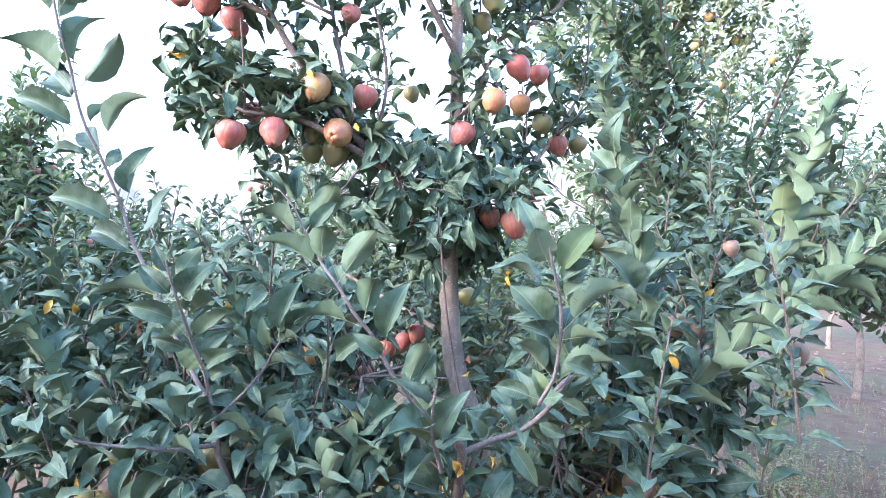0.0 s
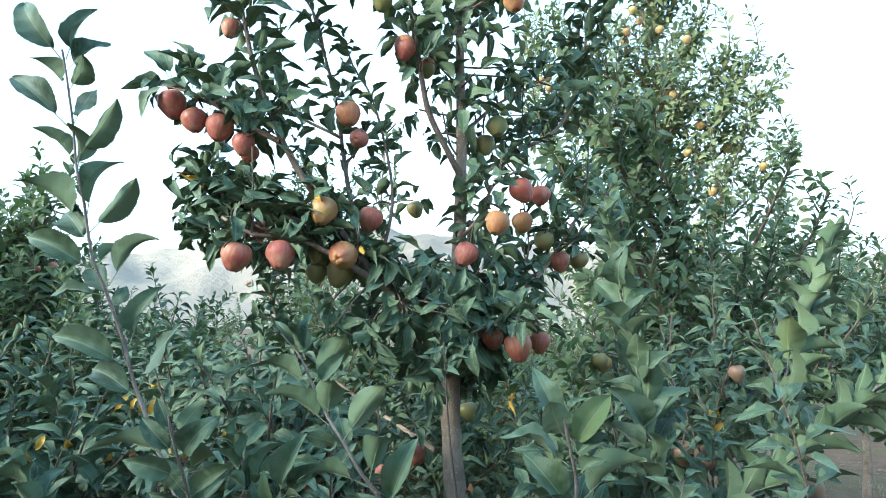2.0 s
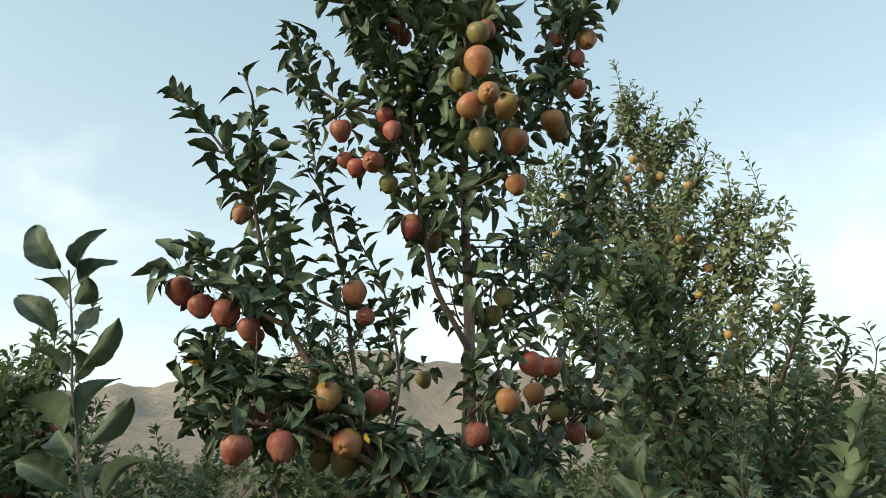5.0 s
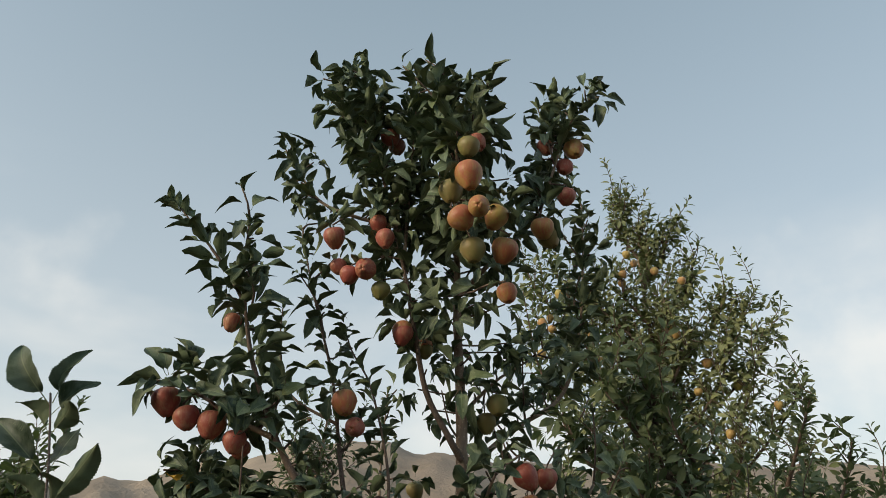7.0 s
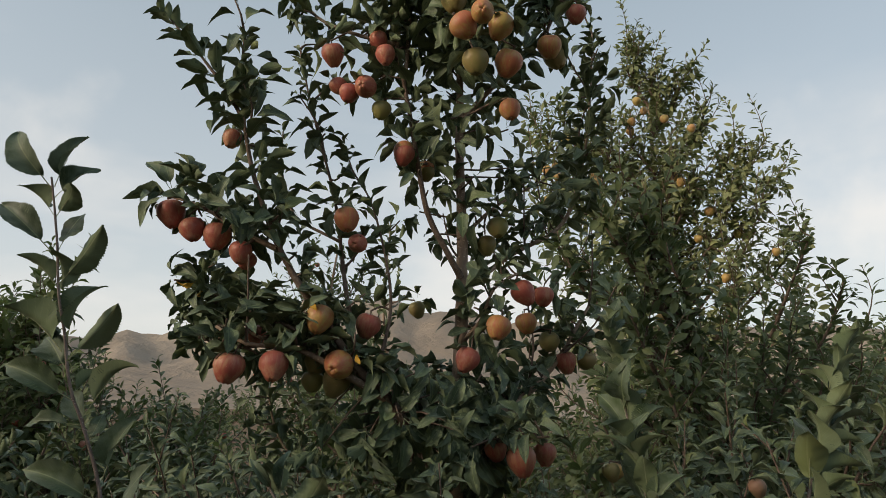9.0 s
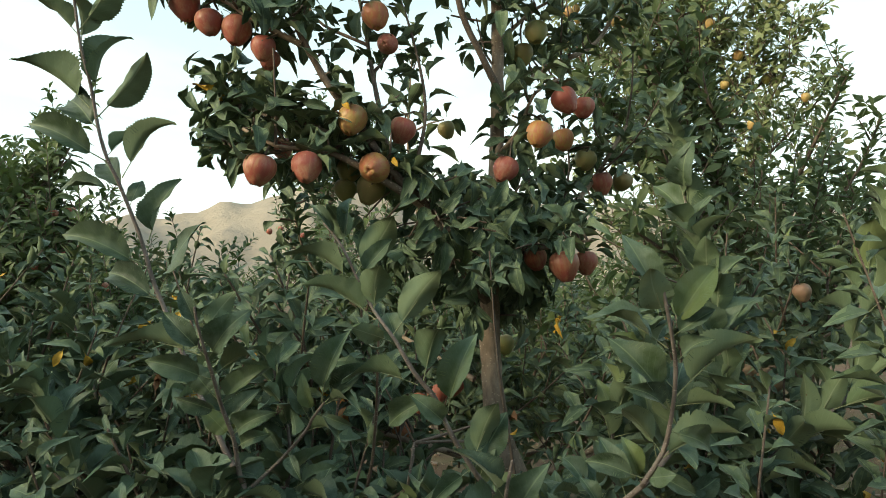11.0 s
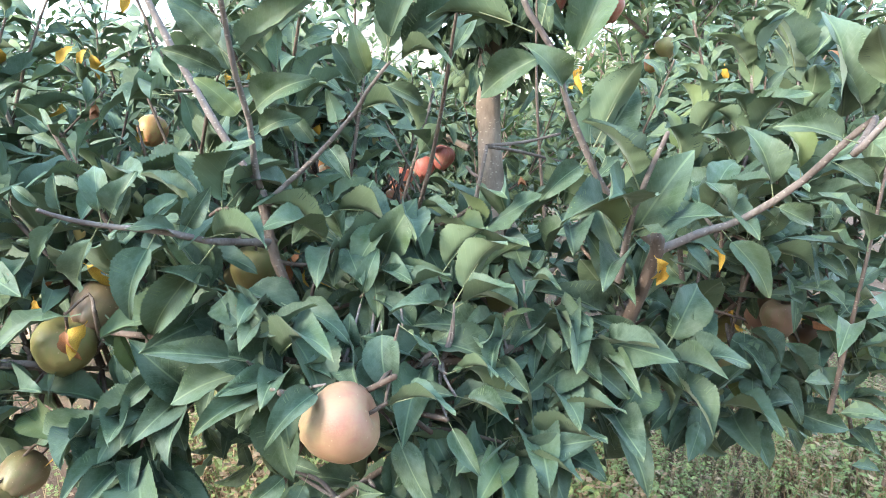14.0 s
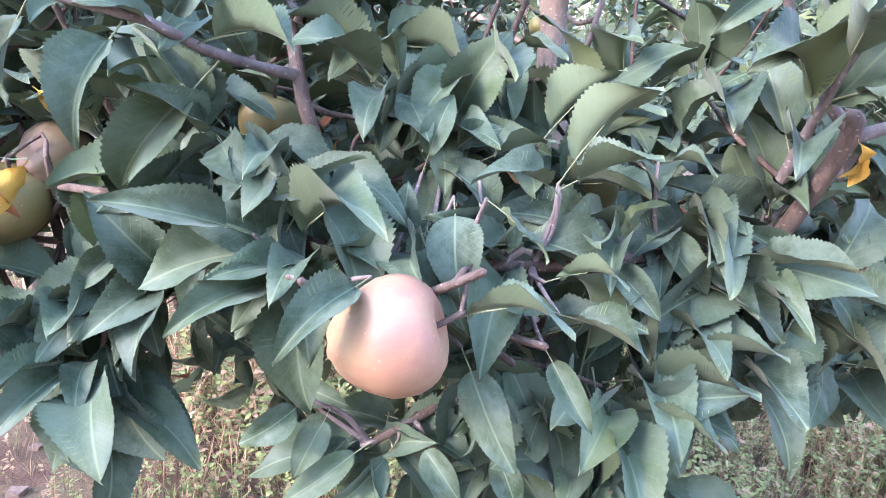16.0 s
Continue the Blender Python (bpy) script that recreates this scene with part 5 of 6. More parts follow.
for p in (((0.1, 1.22, 1.19), (0.09, 1.16, 1.27), (0.1, 1.12, 1.34)), ((-0.02, 1.3, 1.1), (-0.05, 1.28, 1.22), (-0.04, 1.27, 1.32)), ((0.3, 1.5, 1.15), (0.33, 1.46, 1.32), (0.31, 1.44, 1.46)),
          ((-0.48, 1.3, 1.12), (-0.58, 1.3, 1.25), (-0.66, 1.32, 1.38)), ((-0.62, 1.45, 1.12), (-0.74, 1.42, 1.25), (-0.8, 1.4, 1.42)),
          ((-0.5, 1.23, 1.07), (-0.62, 1.17, 1.1), (-0.73, 1.12, 1.17)), ((-0.3, 1.45, 1.1), (-0.27, 1.4, 1.28), (-0.3, 1.38, 1.42)), ((-0.7, 1.6, 1.1), (-0.72, 1.55, 1.3), (-0.76, 1.5, 1.5)),
          ((0.3, 1.55, 1.1), (0.26, 1.5, 1.25), (0.28, 1.5, 1.4))):
    near_shoot(p, 0.0045, 0.002, 0.088, 0.014)

# low limbs all round, which carry the skirt of the crown
low_ends = (((0.13, 2.0, 0.70), (0.3, 1.75, 0.9), (0.48, 1.62, 1.12)), ((0.13, 2.02, 0.72), (0.5, 1.9, 0.98), (0.78, 1.88, 1.14), (0.92, 1.88, 1.26)), ((0.14, 2.04, 0.8), (-0.3, 1.75, 0.95), (-0.62, 1.48, 1.1), (-0.85, 1.4, 1.25)),
            ((0.13, 2.05, 0.85), (-0.4, 1.95, 1.05), (-0.85, 1.85, 1.15), (-1.25, 1.8, 1.35)), ((0.13, 2.05, 0.9), (-0.35, 2.3, 1.1), (-0.8, 2.45, 1.25), (-1.2, 2.6, 1.45)), ((0.12, 2.06, 0.95), (0.0, 2.5, 1.15), (-0.2, 2.9, 1.3)),
            ((0.12, 2.06, 0.95), (0.45, 2.4, 1.2), (0.75, 2.7, 1.4), (1.0, 2.9, 1.6)), ((0.1, 2.05, 1.04), (0.5, 2.1, 1.25), (0.85, 2.2, 1.4), (1.2, 2.3, 1.6)), ((0.08, 2.06, 1.08), (-0.2, 1.85, 1.2), (-0.42, 1.65, 1.3)),
            ((0.13, 2.03, 0.75), (-0.1, 1.7, 0.86), (-0.33, 1.36, 1.02), (-0.52, 1.22, 1.07), (-0.64, 1.16, 1.1)), ((0.13, 2.03, 0.75), (0.05, 1.7, 0.85), (-0.05, 1.35, 0.98), (-0.15, 1.14, 1.08), (-0.22, 1.07, 1.12)))


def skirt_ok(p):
    # nothing across the camera's view of the trunk or the ground lower right
    if in_trunk_sight(p) or (p[0] - 0.2 > 0.44 * (p[1] - 0.23) and 1.56 - p[2] > 0.12 * (p[1] - 0.23)):
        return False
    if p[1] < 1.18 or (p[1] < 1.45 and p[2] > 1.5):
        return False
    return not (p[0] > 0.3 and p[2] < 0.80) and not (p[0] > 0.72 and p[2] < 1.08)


front_limb = limb("limb", [(0.122, 1.26, 1.10), (0.04, 1.2, 1.13), (-0.08, 1.15, 1.12), (-0.2, 1.13, 1.12), (-0.31, 1.15, 1.13), (-0.42, 1.2, 1.12)], 0.006, 0.003, TWIG)
hanging_limb = limb("limb", [(-0.1, 1.3, 0.99), (-0.09, 1.2, 1.03), (-0.12, 1.13, 1.03), (-0.17, 1.11, 1.0)], 0.005, 0.0025, TWIG)
skirt = Leaves()
for pts in low_ends:
    line = limb("limb", pts, 0.012, 0.0016, BARK, 7)
    dress(line, 0.028, 9, 0.070, twigs, skirt, 0.3, 0.5, 0.45, (0.02, 0.11))
    side_shoots(line, 11, 0.30, 0.070, twigs, skirt, 0.45, 0.9, 0.0155, 0.5, skirt_ok)
for i in range(230):
    x, y = rnd.uniform(-1.35, 1.2), rnd.uniform(1.25, 1.9) if i % 5 < 3 else rnd.uniform(2.4, 3.0)
    p = np.array((x, y, rnd.uniform(0.72 if 0.2 < x < 0.7 and y > 1.5 else 0.9, 1.2)))
    e = p + np.array((rnd.normal() * 0.09, rnd.normal() * 0.09, rnd.uniform(0.18, 0.5) + 0.12 * max(0, x)))
    if skirt_ok(e) and skirt_ok(p) and not in_trunk_sight(e) and (x < 0.75 or rnd.uniform() < 0.6) and (y < 2.1 or rnd.uniform() < 0.6):
        skirt.along(twigs.stem([p, (p + e) / 2 + 0.02 * any_dir(), e], 0.0035, 0.0016, 5, 0.06), 0.070, 0.0155, 0.0)
skirt.rows = [r for r in skirt.rows if (skirt_ok(r[3]) or (r[3][1] > 1.3 and r[3][0] < 0.3)) and not in_trunk_sight(r[3]) and not in_trunk_sight(r[3] + r[1] * 0.8)]

# tufts on the two front limbs, close to the big apple
tuft_places = ((-0.22, 1.13, 1.115), (-0.15, 1.16, 1.14), (-0.09, 1.17, 1.13), (-0.03, 1.18, 1.12), (0.03, 1.2, 1.1), (-0.3, 1.22, 1.14), (-0.4, 1.24, 1.16), (-0.08, 1.24, 1.16), (0.02, 1.22, 1.15), (0.08, 1.22, 1.12), (-0.15, 1.22, 1.17),
               (-0.245, 1.16, 1.15), (-0.28, 1.16, 1.16), (-0.09, 1.15, 1.07), (-0.03, 1.15, 1.05), (0.03, 1.18, 1.04), (0.09, 1.22, 1.05), (-0.15, 1.15, 1.0), (-0.09, 1.15, 0.99), (-0.04, 1.16, 0.98), (0.02, 1.18, 0.96))
inner_places = ((-0.2, 1.3, 1.2), (-0.12, 1.3, 1.22), (-0.3, 1.3, 1.22), (0.0, 1.3, 1.22), (0.06, 1.28, 1.25), (-0.35, 1.32, 1.3), (-0.05, 1.35, 1.3), (0.15, 1.35, 1.2), (-0.22, 1.25, 1.25), (-0.17, 1.26, 1.15), (0.02, 1.26, 1.18), (0.2, 1.3, 1.26),
                (-0.42, 1.3, 1.2), (-0.36, 1.26, 1.1), (0.1, 1.4, 1.3), (-0.26, 1.36, 1.34), (-0.1, 1.4, 1.2), (0.3, 1.4, 1.24),
                (-0.34, 1.24, 1.18), (-0.46, 1.28, 1.26), (-0.52, 1.3, 1.15), (-0.4, 1.36, 1.36), (-0.3, 1.2, 1.24), (-0.18, 1.22, 1.21), (-0.12, 1.24, 1.26), (0.1, 1.26, 1.17), (0.36, 1.46, 1.2), (0.46, 1.52, 1.22), (0.05, 1.34, 1.34))
side_places = ((-0.33, 1.17, 1.06), (-0.38, 1.17, 1.03), (-0.36, 1.16, 1.0), (-0.42, 1.19, 1.02), (-0.5, 1.22, 1.05), (-0.58, 1.2, 1.08), (0.16, 1.25, 1.1), (0.2, 1.32, 1.12), (0.25, 1.4, 1.1), (0.3, 1.45, 1.09), (0.38, 1.5, 1.07), (0.46, 1.55, 1.06), (0.54, 1.6, 1.07), (0.3, 1.45, 1.02), (0.38, 1.5, 1.0), (0.46, 1.55, 0.98), (0.54, 1.6, 0.98), (0.62, 1.62, 1.0), (0.35, 1.42, 0.96), (0.45, 1.5, 0.95), (0.6, 1.6, 1.06), (0.68, 1.65, 1.03), (0.26, 1.38, 1.0))
bones = np.concatenate(skeleton)
for i, q in enumerate(tuft_places + side_places + inner_places):
    q = np.array(q) + 0.012 * any_dir()
    k = bones[np.argmin(np.linalg.norm(bones - q, axis=1))]
    w = Wood()
    w.stem([k, (k + q) / 2 + 0.02 * any_dir(), q], 0.0024, 0.0018, 6, 0.015)
    ob = part("spur", w.mesh("spur", TWIG), tree, base=TREE_BASE)
    own = Leaves()
    if i < len(tuft_places + side_places):
        own.hanging(q, int(rnd.integers(9, 13)), 0.078)
    else:
        own.rosette(q, (rnd.normal() * 0.4, -0.3, 1), int(rnd.integers(8, 12)), 0.076, 0.35)
    own.rows = [r for r in unblocked(own.rows, SIGHT_LINES) if not in_trunk_sight(r[3] + r[1] * 0.7)]
    leaf_parts(own, ob)

for code, rows in (FRONT_LEAVES, FRONT_LEAVES_A, FRONT_LEAVES_B, FRONT_LEAVES_C):
    for c, r in zip(code, rows):
        q = np.array(r[:3])
        k = bones[np.argmin(np.linalg.norm(bones - q, axis=1))]
        w = Wood()
        w.stem([k, (k + q) / 2 + 0.006 * any_dir(), q], 0.0022, 0.0012, 6, 0.015)
        set_leaves([(c, [r])], part("spur", w.mesh("spur", SHOOT), tree, base=TREE_BASE))

# fruit, each on a twig from the nearest limb, with a tuft of leaves
bones = np.concatenate(skeleton + twigs.line)
for rows in (UPPER_LEFT_FRUIT, LOWER_LEFT_FRUIT, RIGHT_FRUIT, TOP_FRUIT, TOP_RIGHT_FRUIT, LOW14_FRUIT, LOW13_FRUIT, LOW0_FRUIT):
    for x, y, z, d, kind in rows:
        e = apple(x, y, z, d, kind, "apples on the main tree")
        k = bones[np.argmin(np.linalg.norm(bones - e, axis=1) + 0.3 * np.maximum(0, e[2] - bones[:, 2]) + 1.5 * np.maximum(0, e[1] - 0.01 - bones[:, 1]))]
        thin = 0.6 if y < 1.3 else 1.0
        twigs.stem([k, (k + e) / 2 + 0.006 * any_dir() + np.array((0, 0.02, 0.01)), e], 0.0036 * thin, 0.0024 * thin, 5, 0.03)
        if y > 1.3:
            main_leaves.rosette(e + 0.01 * any_dir(), (rnd.normal() * 0.5, rnd.normal() * 0.5 + 0.4, 1), 6, 0.066, 0.3)

main_leaves.rows = unblocked(main_leaves.rows, SIGHT_LINES)
skirt.rows = unblocked(skirt.rows, SIGHT_LINES)
tagged(part("twigwork", twigs.mesh("twigwork", TWIG), tree, base=TREE_BASE), kind="stuff")
tagged(part("foliage", main_leaves.mesh("foliage", MIDDLE, [LEAF_TOP, LEAF_UNDER]), tree, base=TREE_BASE), "serrated dull green apple leaves", kind="stuff")
tagged(part("low_foliage", skirt.mesh("low_foliage", LOW, [LEAF_TOP, LEAF_UNDER]), tree, base=TREE_BASE), "dense grey-green leaves on the low limbs", kind="stuff")

# withered leaves caught among the green ones
WITHERED = [(-0.64, 1.60, 1.36), (-0.70, 1.75, 1.43), (-0.49, 1.20, 1.02), (0.18, 1.17, 1.22), (0.13, 1.18, 1.24), (0.40, 1.56, 1.06), (0.50, 1.57, 1.07), (-0.25, 1.35, 1.17), (0.71, 1.80, 1.30), (0.54, 2.00, 1.27), (0.09, 1.90, 1.23), (0.41, 1.50, 1.26), (0.34, 1.45, 1.20), (0.65, 1.75, 1.44), (0.20, 1.95, 1.46), (0.67, 1.90, 1.26), (0.91, 1.80, 1.29), (-0.29, 1.40, 1.12), (-0.28, 1.45, 1.13), (-0.57, 1.50, 1.25), (-0.60, 1.70, 1.33), (0.69, 1.90, 1.45), (0.20, 1.95, 1.49), (-0.43, 1.40, 1.12), (-0.23, 1.35, 1.17), (0.26, 1.50, 0.98)]
pool = [r for r in skirt.rows + main_leaves.rows[::6] if 1.2 < r[3][1] < 1.95 and r[3][2] < 2.0]
stray = [pool[k][3] + np.array((0, -0.045, 0.0)) for k in rnd.integers(0, len(pool), 60)]
for i, p in enumerate([np.array(q) for q in WITHERED] + stray):
    if i >= len(WITHERED) and in_trunk_sight(p):
        continue
    for j in range(rnd.integers(1, 3)):
        size = rnd.uniform(0.026, 0.050) * (0.7 if p[1] < 1.7 else 0.95)
        row = frame_of(p + 0.02 * any_dir(), any_dir() * 0.7 - np.array((0, 0, 0.8)), any_dir() + np.array((0, -0.8, 0.3)), size)
        part("withered_leaf", YELLOW_MESHES[rnd.integers(4)], tree, "curled yellow dead leaf", TREE_BASE).matrix_basis = to_matrix(row)


# ---- the other trees of the orchard ----
def orchard_tree(base, height, spread, label, n_limbs=9, size=0.06, dense=1.0, low=0.75, lead=True, templates=COARSE, group="orchard trees", taper=0.62, tips=(), shoots=0.42, leaf=LEAF_FAR):
    ob = thing("apple_tree", base, label, "tree", group)
    b = np.array(base)
    wood, crown = Wood(), Leaves()
    top = height if lead else height * 0.6
    tr = wood.stem([b + (0, 0, -0.03), b + (0.03, 0, 0.5), b + (rnd.normal() * 0.05, rnd.normal() * 0.05, top * 0.5), b + (rnd.normal() * 0.08, rnd.normal() * 0.08, top)], 0.05, 0.008, 9, 0.12)
    part("trunk", wood.mesh("trunk", BARK), ob, base=base)
    wood = Wood(True)
    az = rnd.uniform(0, 6.28)
    n_limbs = len(tips) or n_limbs
    for i in range(n_limbs):
        k = (i + 0.5) / n_limbs
        az += 2.4 + rnd.normal() * 0.3
        z0 = low + (top * 0.85 - low) * k
        p = tr[np.argmin(abs(tr[:, 2] - b[2] - z0))]
        reach = spread * (1.0 - taper * k if lead else 1.0) * rnd.uniform(0.8, 1.1)
        o = np.array((math.cos(az), math.sin(az), 0))
        rise = reach * rnd.uniform(0.45, 0.9) if lead else (height - z0) * rnd.uniform(0.4, 0.8)
        if tips:
            e = np.array(tips[i])
            p = tr[np.argmin(abs(tr[:, 2] - max(low, e[2] - 0.35 - 0.75 * np.linalg.norm(e[:2] - b[:2]))))]
            line = wood.stem([p, p * 0.55 + e * 0.45 + 0.06 * any_dir(), p * 0.2 + e * 0.8 - (0, 0, 0.08) + 0.04 * any_dir(), e], 0.016, 0.003, 6, 0.08)
            crown.along(spline(line, 0.03)[-18:], size * 1.05, 0.014, 0.0, (50, 26), 0.0, 0.2, (0, 0, 0.2))
        else:
            line = wood.stem([p, p + o * reach * 0.45 + (0, 0, rise * 0.3), p + o * reach * 0.8 + (0, 0, rise * 0.75), p + o * reach + (0, 0, rise)], 0.016, 0.004, 6, 0.08)
        dress(line, 0.075 / dense, 8, size, wood, crown, 0.2, 0.5, 0.3, (0.03, 0.14))
        side_shoots(line, int(8 * dense), shoots if lead else 0.5, size, wood, crown, 0.25, 0.9, 0.019, 0.45)
    side_shoots(tr, int(7 * dense), 0.4, size, wood, crown, 0.5, 1.0, 0.03, 0.5)
    tagged(part("branchwork", wood.mesh("branchwork", TWIG), ob, base=base), kind="stuff")
    crown.rows = unblocked(crown.rows, ((BACK, CAM_HIGH),)) if leaf is LEAF_GOLD else crown.rows
    tagged(part("foliage", crown.mesh("foliage", templates, [leaf]), ob, base=base), "small grey-green leaves", kind="stuff")
    return ob, wood


GOLD_TIPS = ((0.960, 4.600, 4.40), (1.145, 4.600, 4.15), (1.395, 4.600, 4.17), (1.477, 4.600, 3.88), (1.609, 4.500, 3.55), (1.802, 4.500, 3.54), (1.883, 4.500, 3.33), (2.001, 4.500, 2.94), (0.450, 4.500, 3.82), (0.248, 4.500, 3.79),
             (0.296, 4.400, 3.41), (0.270, 4.400, 3.16), (0.725, 4.400, 3.60), (0.923, 4.400, 3.72), (1.170, 4.400, 3.54), (1.321, 4.400, 3.22), (1.528, 4.400, 3.17), (1.678, 4.400, 2.98), (0.655, 4.400, 3.04), (1.017, 4.400, 3.03), (0.507, 4.800, 3.38),
             (1.369, 5.000, 3.52), (0.6, 4.4, 2.7), (1.5, 4.3, 2.6), (0.9, 4.3, 2.4), (0.4, 4.5, 2.4), (1.9, 4.4, 2.5))
golden, _ = orchard_tree((1.16, 4.72, 0.0), 3.9, 1.3, "tall apple tree bearing small golden yellow apples", 0, 0.066, 2.2, shoots=0.24, tips=GOLD_TIPS, leaf=LEAF_GOLD)
left_tree, _ = orchard_tree((-2.8, 3.4, 0.0), 1.98, 0.95, "dark spreading apple tree with small red apples", 24, 0.082, 1.7, 0.6, taper=0.4)
back_left, _ = orchard_tree((-1.42, 5.2, 0.0), 2.95, 0.5, "slender apple tree with clustered small red apples", 13, 0.07, 1.0, 0.6)
BETWEEN_TIPS = ((0.471, 2.900, 2.71), (0.696, 3.000, 2.66), (0.277, 2.900, 2.60), (0.799, 3.000, 2.48), (0.365, 2.900, 2.40), (0.9, 3.1, 2.2), (0.6, 2.9, 2.2), (0.45, 3.0, 2.0), (1.1, 3.2, 2.05), (0.75, 2.9, 1.9), (1.0, 3.0, 1.75), (0.5, 2.9, 1.7))
between, _ = orchard_tree((0.85, 3.2, 0.0), 2.3, 0.45, "slender leafy apple tree close behind the first", 0, 0.078, 0.7, 0.9, tips=BETWEEN_TIPS, shoots=0.25, leaf=LEAF_PALE)
bush_a, _ = orchard_tree((0.05, 4.2, 0.0), 1.85, 1.15, "low bushy apple tree in the second row", 20, 0.078, 1.4, 0.5, False)
RIGHT_TIPS = ((1.772, 3.6, 2.40), (1.637, 3.6, 2.62), (1.269, 3.3, 2.05), (1.02, 3.4, 1.9), (1.414, 3.4, 2.1), (1.854, 3.6, 2.2), (1.55, 3.4, 2.0), (1.3, 3.3, 1.85), (1.75, 3.5, 1.95), (1.2, 3.3, 1.65), (1.5, 3.3, 1.7), (1.95, 3.6, 1.9), (1.7, 3.4, 1.65), (1.4, 3.3, 1.5))
right_bush, _ = orchard_tree((1.35, 4.0, 0.0), 1.9, 0.6, "leafy apple tree with upright pale shoots", 0, 0.072, 0.75, 0.9, tips=RIGHT_TIPS, shoots=0.22, leaf=LEAF_PALE)
bush_b, _ = orchard_tree((2.6, 4.0, 0.0), 2.05, 1.1, "low bushy apple tree with upright pale shoots", 20, 0.078, 1.2, 1.15, False, leaf=LEAF_PALE)
bush_c, _ = orchard_tree((-1.3, 4.0, 0.0), 1.36, 0.95, "low bushy apple tree beside the slender one", 14, 0.078, 1.2, 0.4, False)
bush_d, _ = orchard_tree((-2.0, 3.55, 0.0), 1.62, 0.6, "low leafy apple tree next to the spreading one", 14, 0.08, 1.3, 0.75, False)
far_tree, _ = orchard_tree((-5.6, 6.2, 0.0), 2.1, 1.4, "low apple tree in a farther row or added shade row", 12, 0.11, 0.75, 0.55, False, FAR)
far_tall, _ = orchard_tree((3.9, 7.6, 0.0), 2.5, 1.3, "rounded apple tree in a farther row or added shade row", 12, 0.115, 0.75, 0.7, True, FAR)


def fruit_on(places, kind, d, group):
    for p in places:
        apple(*p, d * rnd.uniform(0.85, 1.1), kind, group)


fruit_on(BACK_FRUIT, "b", 0.064, "golden apples on the tall tree")
fruit_on(LEFT_FRUIT, "r", 0.043, "small red apples on the other trees")

for src, x, y, turn, s in ((far_tree, -0.9, 7.4, 40, 0.95), (far_tree, 1.6, 7.1, 100, 0.95), (far_tall, 6.4, 7.9, 70, 1.0), (far_tree, -8.4, 6.9, 200, 1.1), (far_tree, -5.2, 4.0, 150, 0.9), (far_tree, -4.2, 8.2, 20, 0.7),
                           (far_tall, -2.6, 10.5, 10, 0.7), (far_tree, -0.4, 11.0, 250, 0.85), (far_tall, 2.4, 10.8, 130, 0.9), (far_tree, 5.4, 11.5, 300, 1.0), (far_tall, 8.9, 12.2, 20, 1.0),
                           (far_tall, 9.4, 18.5, 70, 1.25), (far_tall, 12.6, 18.9, 190, 1.25), (far_tree, 6.6, 18.2, 80, 1.3), (far_tall, 3.2, 17.8, 310, 1.2), (far_tree, -0.5, 18.0, 10, 1.0),
                           (far_tall, -4.2, 18.3, 100, 0.85), (far_tree, -8.6, 17.5, 60, 1.0), (far_tall, -11.0, 13.5, 220, 1.1), (far_tall, 15.8, 19.5, 250, 1.3), (far_tall, 6.0, 5.6, 290, 0.8),
                           # unseen row behind the camera, added to shade the low front leaves
                           (far_tall, -5.4, -2.0, 0, 1.15), (far_tall, -3.9, -1.9, 120, 1.15), (far_tall, -2.4, -2.0, 60, 1.2), (far_tall, -0.9, -2.1, 200, 1.15), (far_tall, 0.7, -2.0, 310, 1.2),
                           (far_tall, 2.3, -2.0, 160, 1.15), (far_tall, 3.9, -2.1, 20, 1.2), (far_tree, -7.5, -2.0, 90, 1.2), (far_tree, 5.8, -2.0, 240, 1.2)):
    copy_thing(src, pose(x, y, 0, 0, 0, turn) @ Matrix.Scale(s, 4))


# ---- weeds, clods ----
def weed_template(seed, leafy):
    """One weed of unit height: a stalk with small leaves, or a tuft of grass blades. Quads, with a material for each."""
    q = np.random.default_rng(seed)
    v, f, fm = [], [], []

    def blade(p, d, n, length, width, mat):
        d = unit(d)
        x = unit(cross3(d, n)) * width
        k = len(v)
        v.extend([p - x * 0.3, p + x * 0.3, p + d * length * 0.55 + x, p + d * length * 0.55 - x, p + d * length + x * 0.1 + (0, 0, -0.2 * length), p + d * length - x * 0.1 + (0, 0, -0.2 * length)])
        f.extend([(k, k + 1, k + 2, k + 3), (k + 3, k + 2, k + 4, k + 5)])
        fm.extend([mat, mat])

    def leaflet(p, d, length, width, mat):
        d = unit(d)
        x = unit(cross3(d, (0.1, 0.1, 1))) * width
        k = len(v)
        v.extend([p, p + d * length * 0.5 + x, p + d * length - (0, 0, 0.1 * length), p + d * length * 0.5 - x])
        f.append((k, k + 1, k + 2, k + 3))
        fm.append(mat)

    if not leafy:
        for k in range(7):
            blade(np.array((q.normal() * 0.06, q.normal() * 0.06, 0)), (q.normal() * 0.35, q.normal() * 0.35, 1), q.normal(size=3), q.uniform(0.5, 1.1), 0.013, seed % 2)
    else:
        d = unit((q.normal() * 0.15, q.normal() * 0.15, 1))
        blade(np.zeros(3), d, q.normal(size=3), 1.0, 0.011, 1)
        for k in range(13):
            s, a = q.uniform(0.2, 1.0), q.uniform(0, 6.28)
            leaflet(d * s * 0.95, (math.cos(a), math.sin(a), q.uniform(-0.1, 0.8)), q.uniform(0.065, 0.14), q.uniform(0.022, 0.04), 1 if q.uniform() < 0.15 or seed % 4 == 3 else 0)
    return np.array(v), np.array(f), np.zeros((len(v), 2)), np.array(fm)


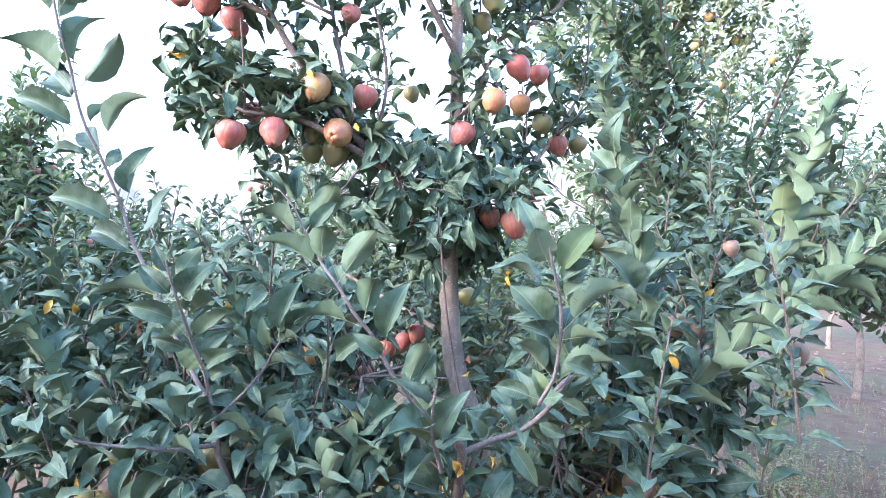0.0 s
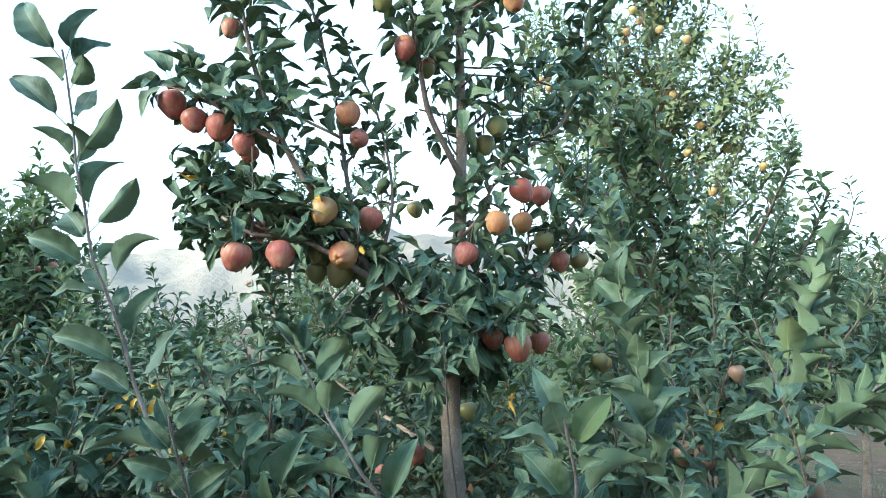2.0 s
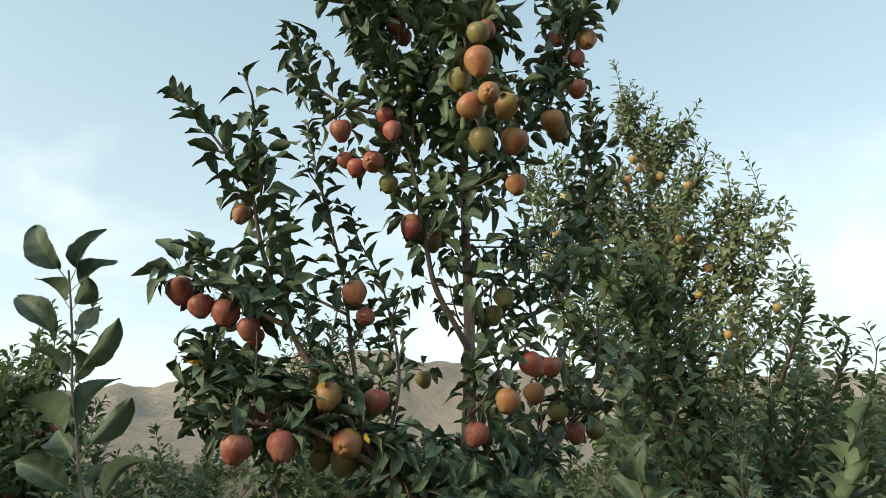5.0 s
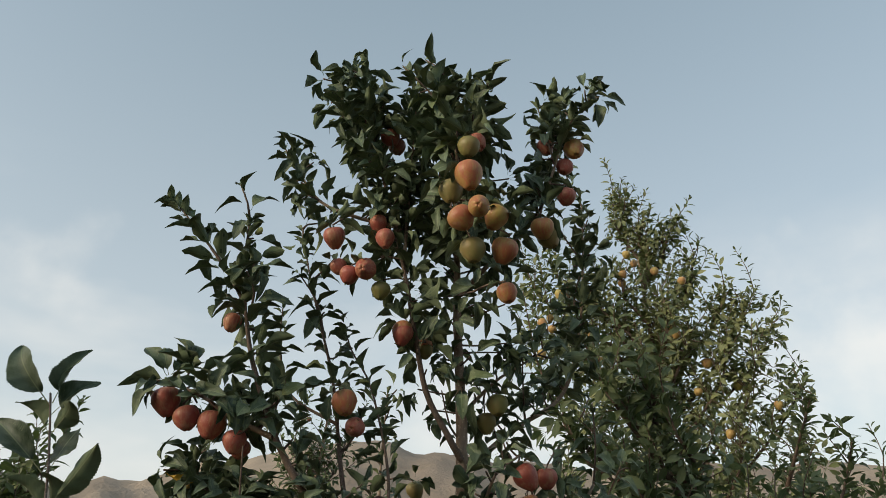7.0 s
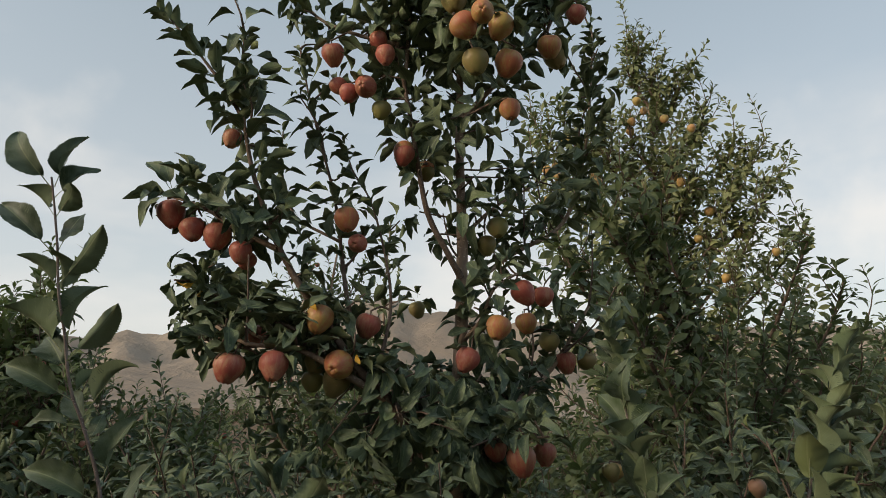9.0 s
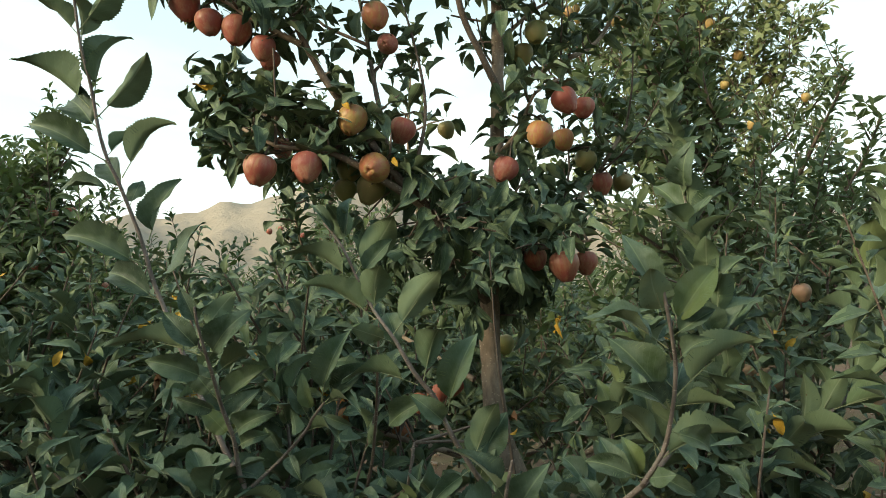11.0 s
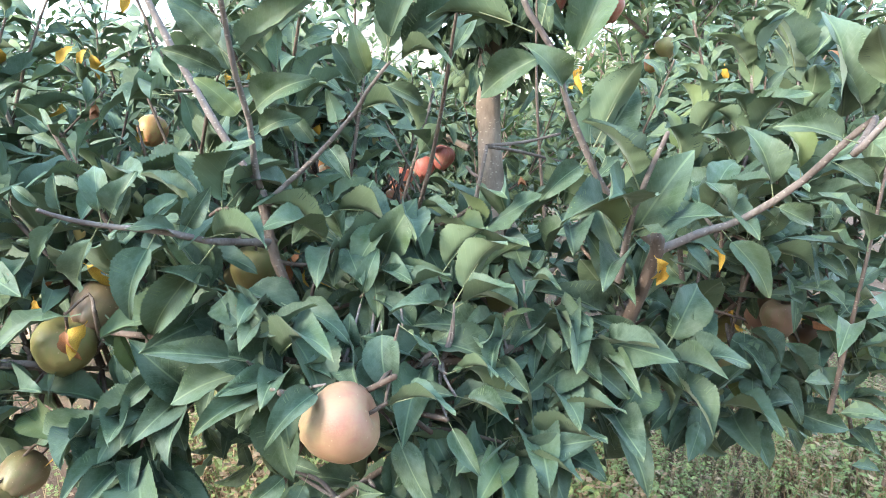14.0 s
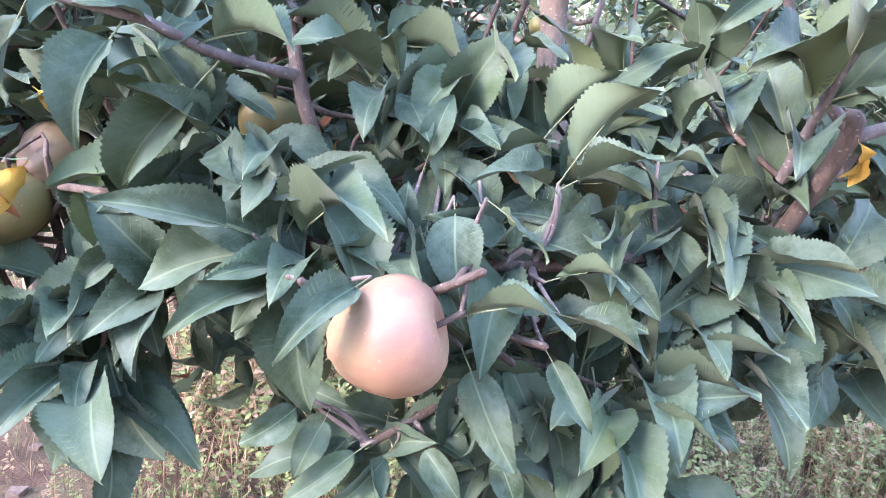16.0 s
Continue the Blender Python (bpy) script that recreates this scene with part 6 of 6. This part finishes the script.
def weeds():
    stand = Leaves()
    for i in range(17000):
        x, y = 0.7 + 1.25 * rnd.normal(), 3.0 + 0.95 * rnd.normal()
        if y < 1.2 and rnd.uniform() < 0.7:
            continue
        bare = noise.noise((x * 0.55 + 7, y * 0.55, 1)) + (0.55 if x < -0.85 - 0.1 * y else 0.0) 
        if bare > 0.5 + 0.15 * rnd.normal():
            continue
        up = np.array((rnd.normal() * 0.12, rnd.normal() * 0.12, 1))
        a = rnd.uniform(0, 6.28)
        h = rnd.uniform(0.08, 0.24) * (1 + 0.6 * noise.noise((x * 1.3, y * 1.3, 5)))
        row = frame_of((x, y, ground_height(x, y) - 0.005), (math.cos(a), math.sin(a), 0), up, h)
        stand.rows.append(row)
    # thin low turf on the open strip between the rows
    for i in range(7000):
        x, y = rnd.uniform(0.8, 7.0), rnd.uniform(3.2, 10.0)
        if noise.noise((x * 0.9, y * 0.9, 8)) + 0.4 * noise.noise((x * 3, y * 3, 2)) + 0.25 * max(0.0, y - 7.5) + 0.3 * max(0.0, x - 5.5) > 0.05 + 0.15 * rnd.normal():
            continue
        a = rnd.uniform(0, 6.28)
        stand.rows.append(frame_of((x, y, ground_height(x, y) - 0.005), (math.cos(a), math.sin(a), 0), (rnd.normal() * 0.15, rnd.normal() * 0.15, 1), rnd.uniform(0.05, 0.13)))
    me = stand.mesh("weeds", [weed_template(s, s > 1) for s in range(12)], [WEED_GREEN, WEED_DRY])
    tagged(new("weeds", me), "thin weeds with small leaves and dry straw stalks", "weeds", kind="stuff")


def clods():
    v, f = [], []
    for i in range(1500):
        x, y = rnd.uniform(-3.5, 6.5), rnd.uniform(1.6, 11)
        r = rnd.uniform(0.006, 0.028)
        k = len(v)
        c = np.array((x, y, ground_height(x, y) + r * 0.25))
        for j in range(8):
            v.append(c + r * np.array(((j & 1) * 2 - 1, (j >> 1 & 1) * 2 - 1, ((j >> 2) * 2 - 1) * 0.6)) * rnd.uniform(0.5, 1.0, 3))
        f += [(k, k + 1, k + 3, k + 2), (k + 4, k + 6, k + 7, k + 5), (k, k + 4, k + 5, k + 1), (k + 2, k + 3, k + 7, k + 6), (k, k + 2, k + 6, k + 4), (k + 1, k + 5, k + 7, k + 3)]
    me = bpy.data.meshes.new("clods")
    me.from_pydata([tuple(q) for q in v], [], f)
    me.materials.append(STONE)
    tagged(new("clods", me), "small dry clods and stones on the soil", "clods", kind="stuff")


weeds()
clods()
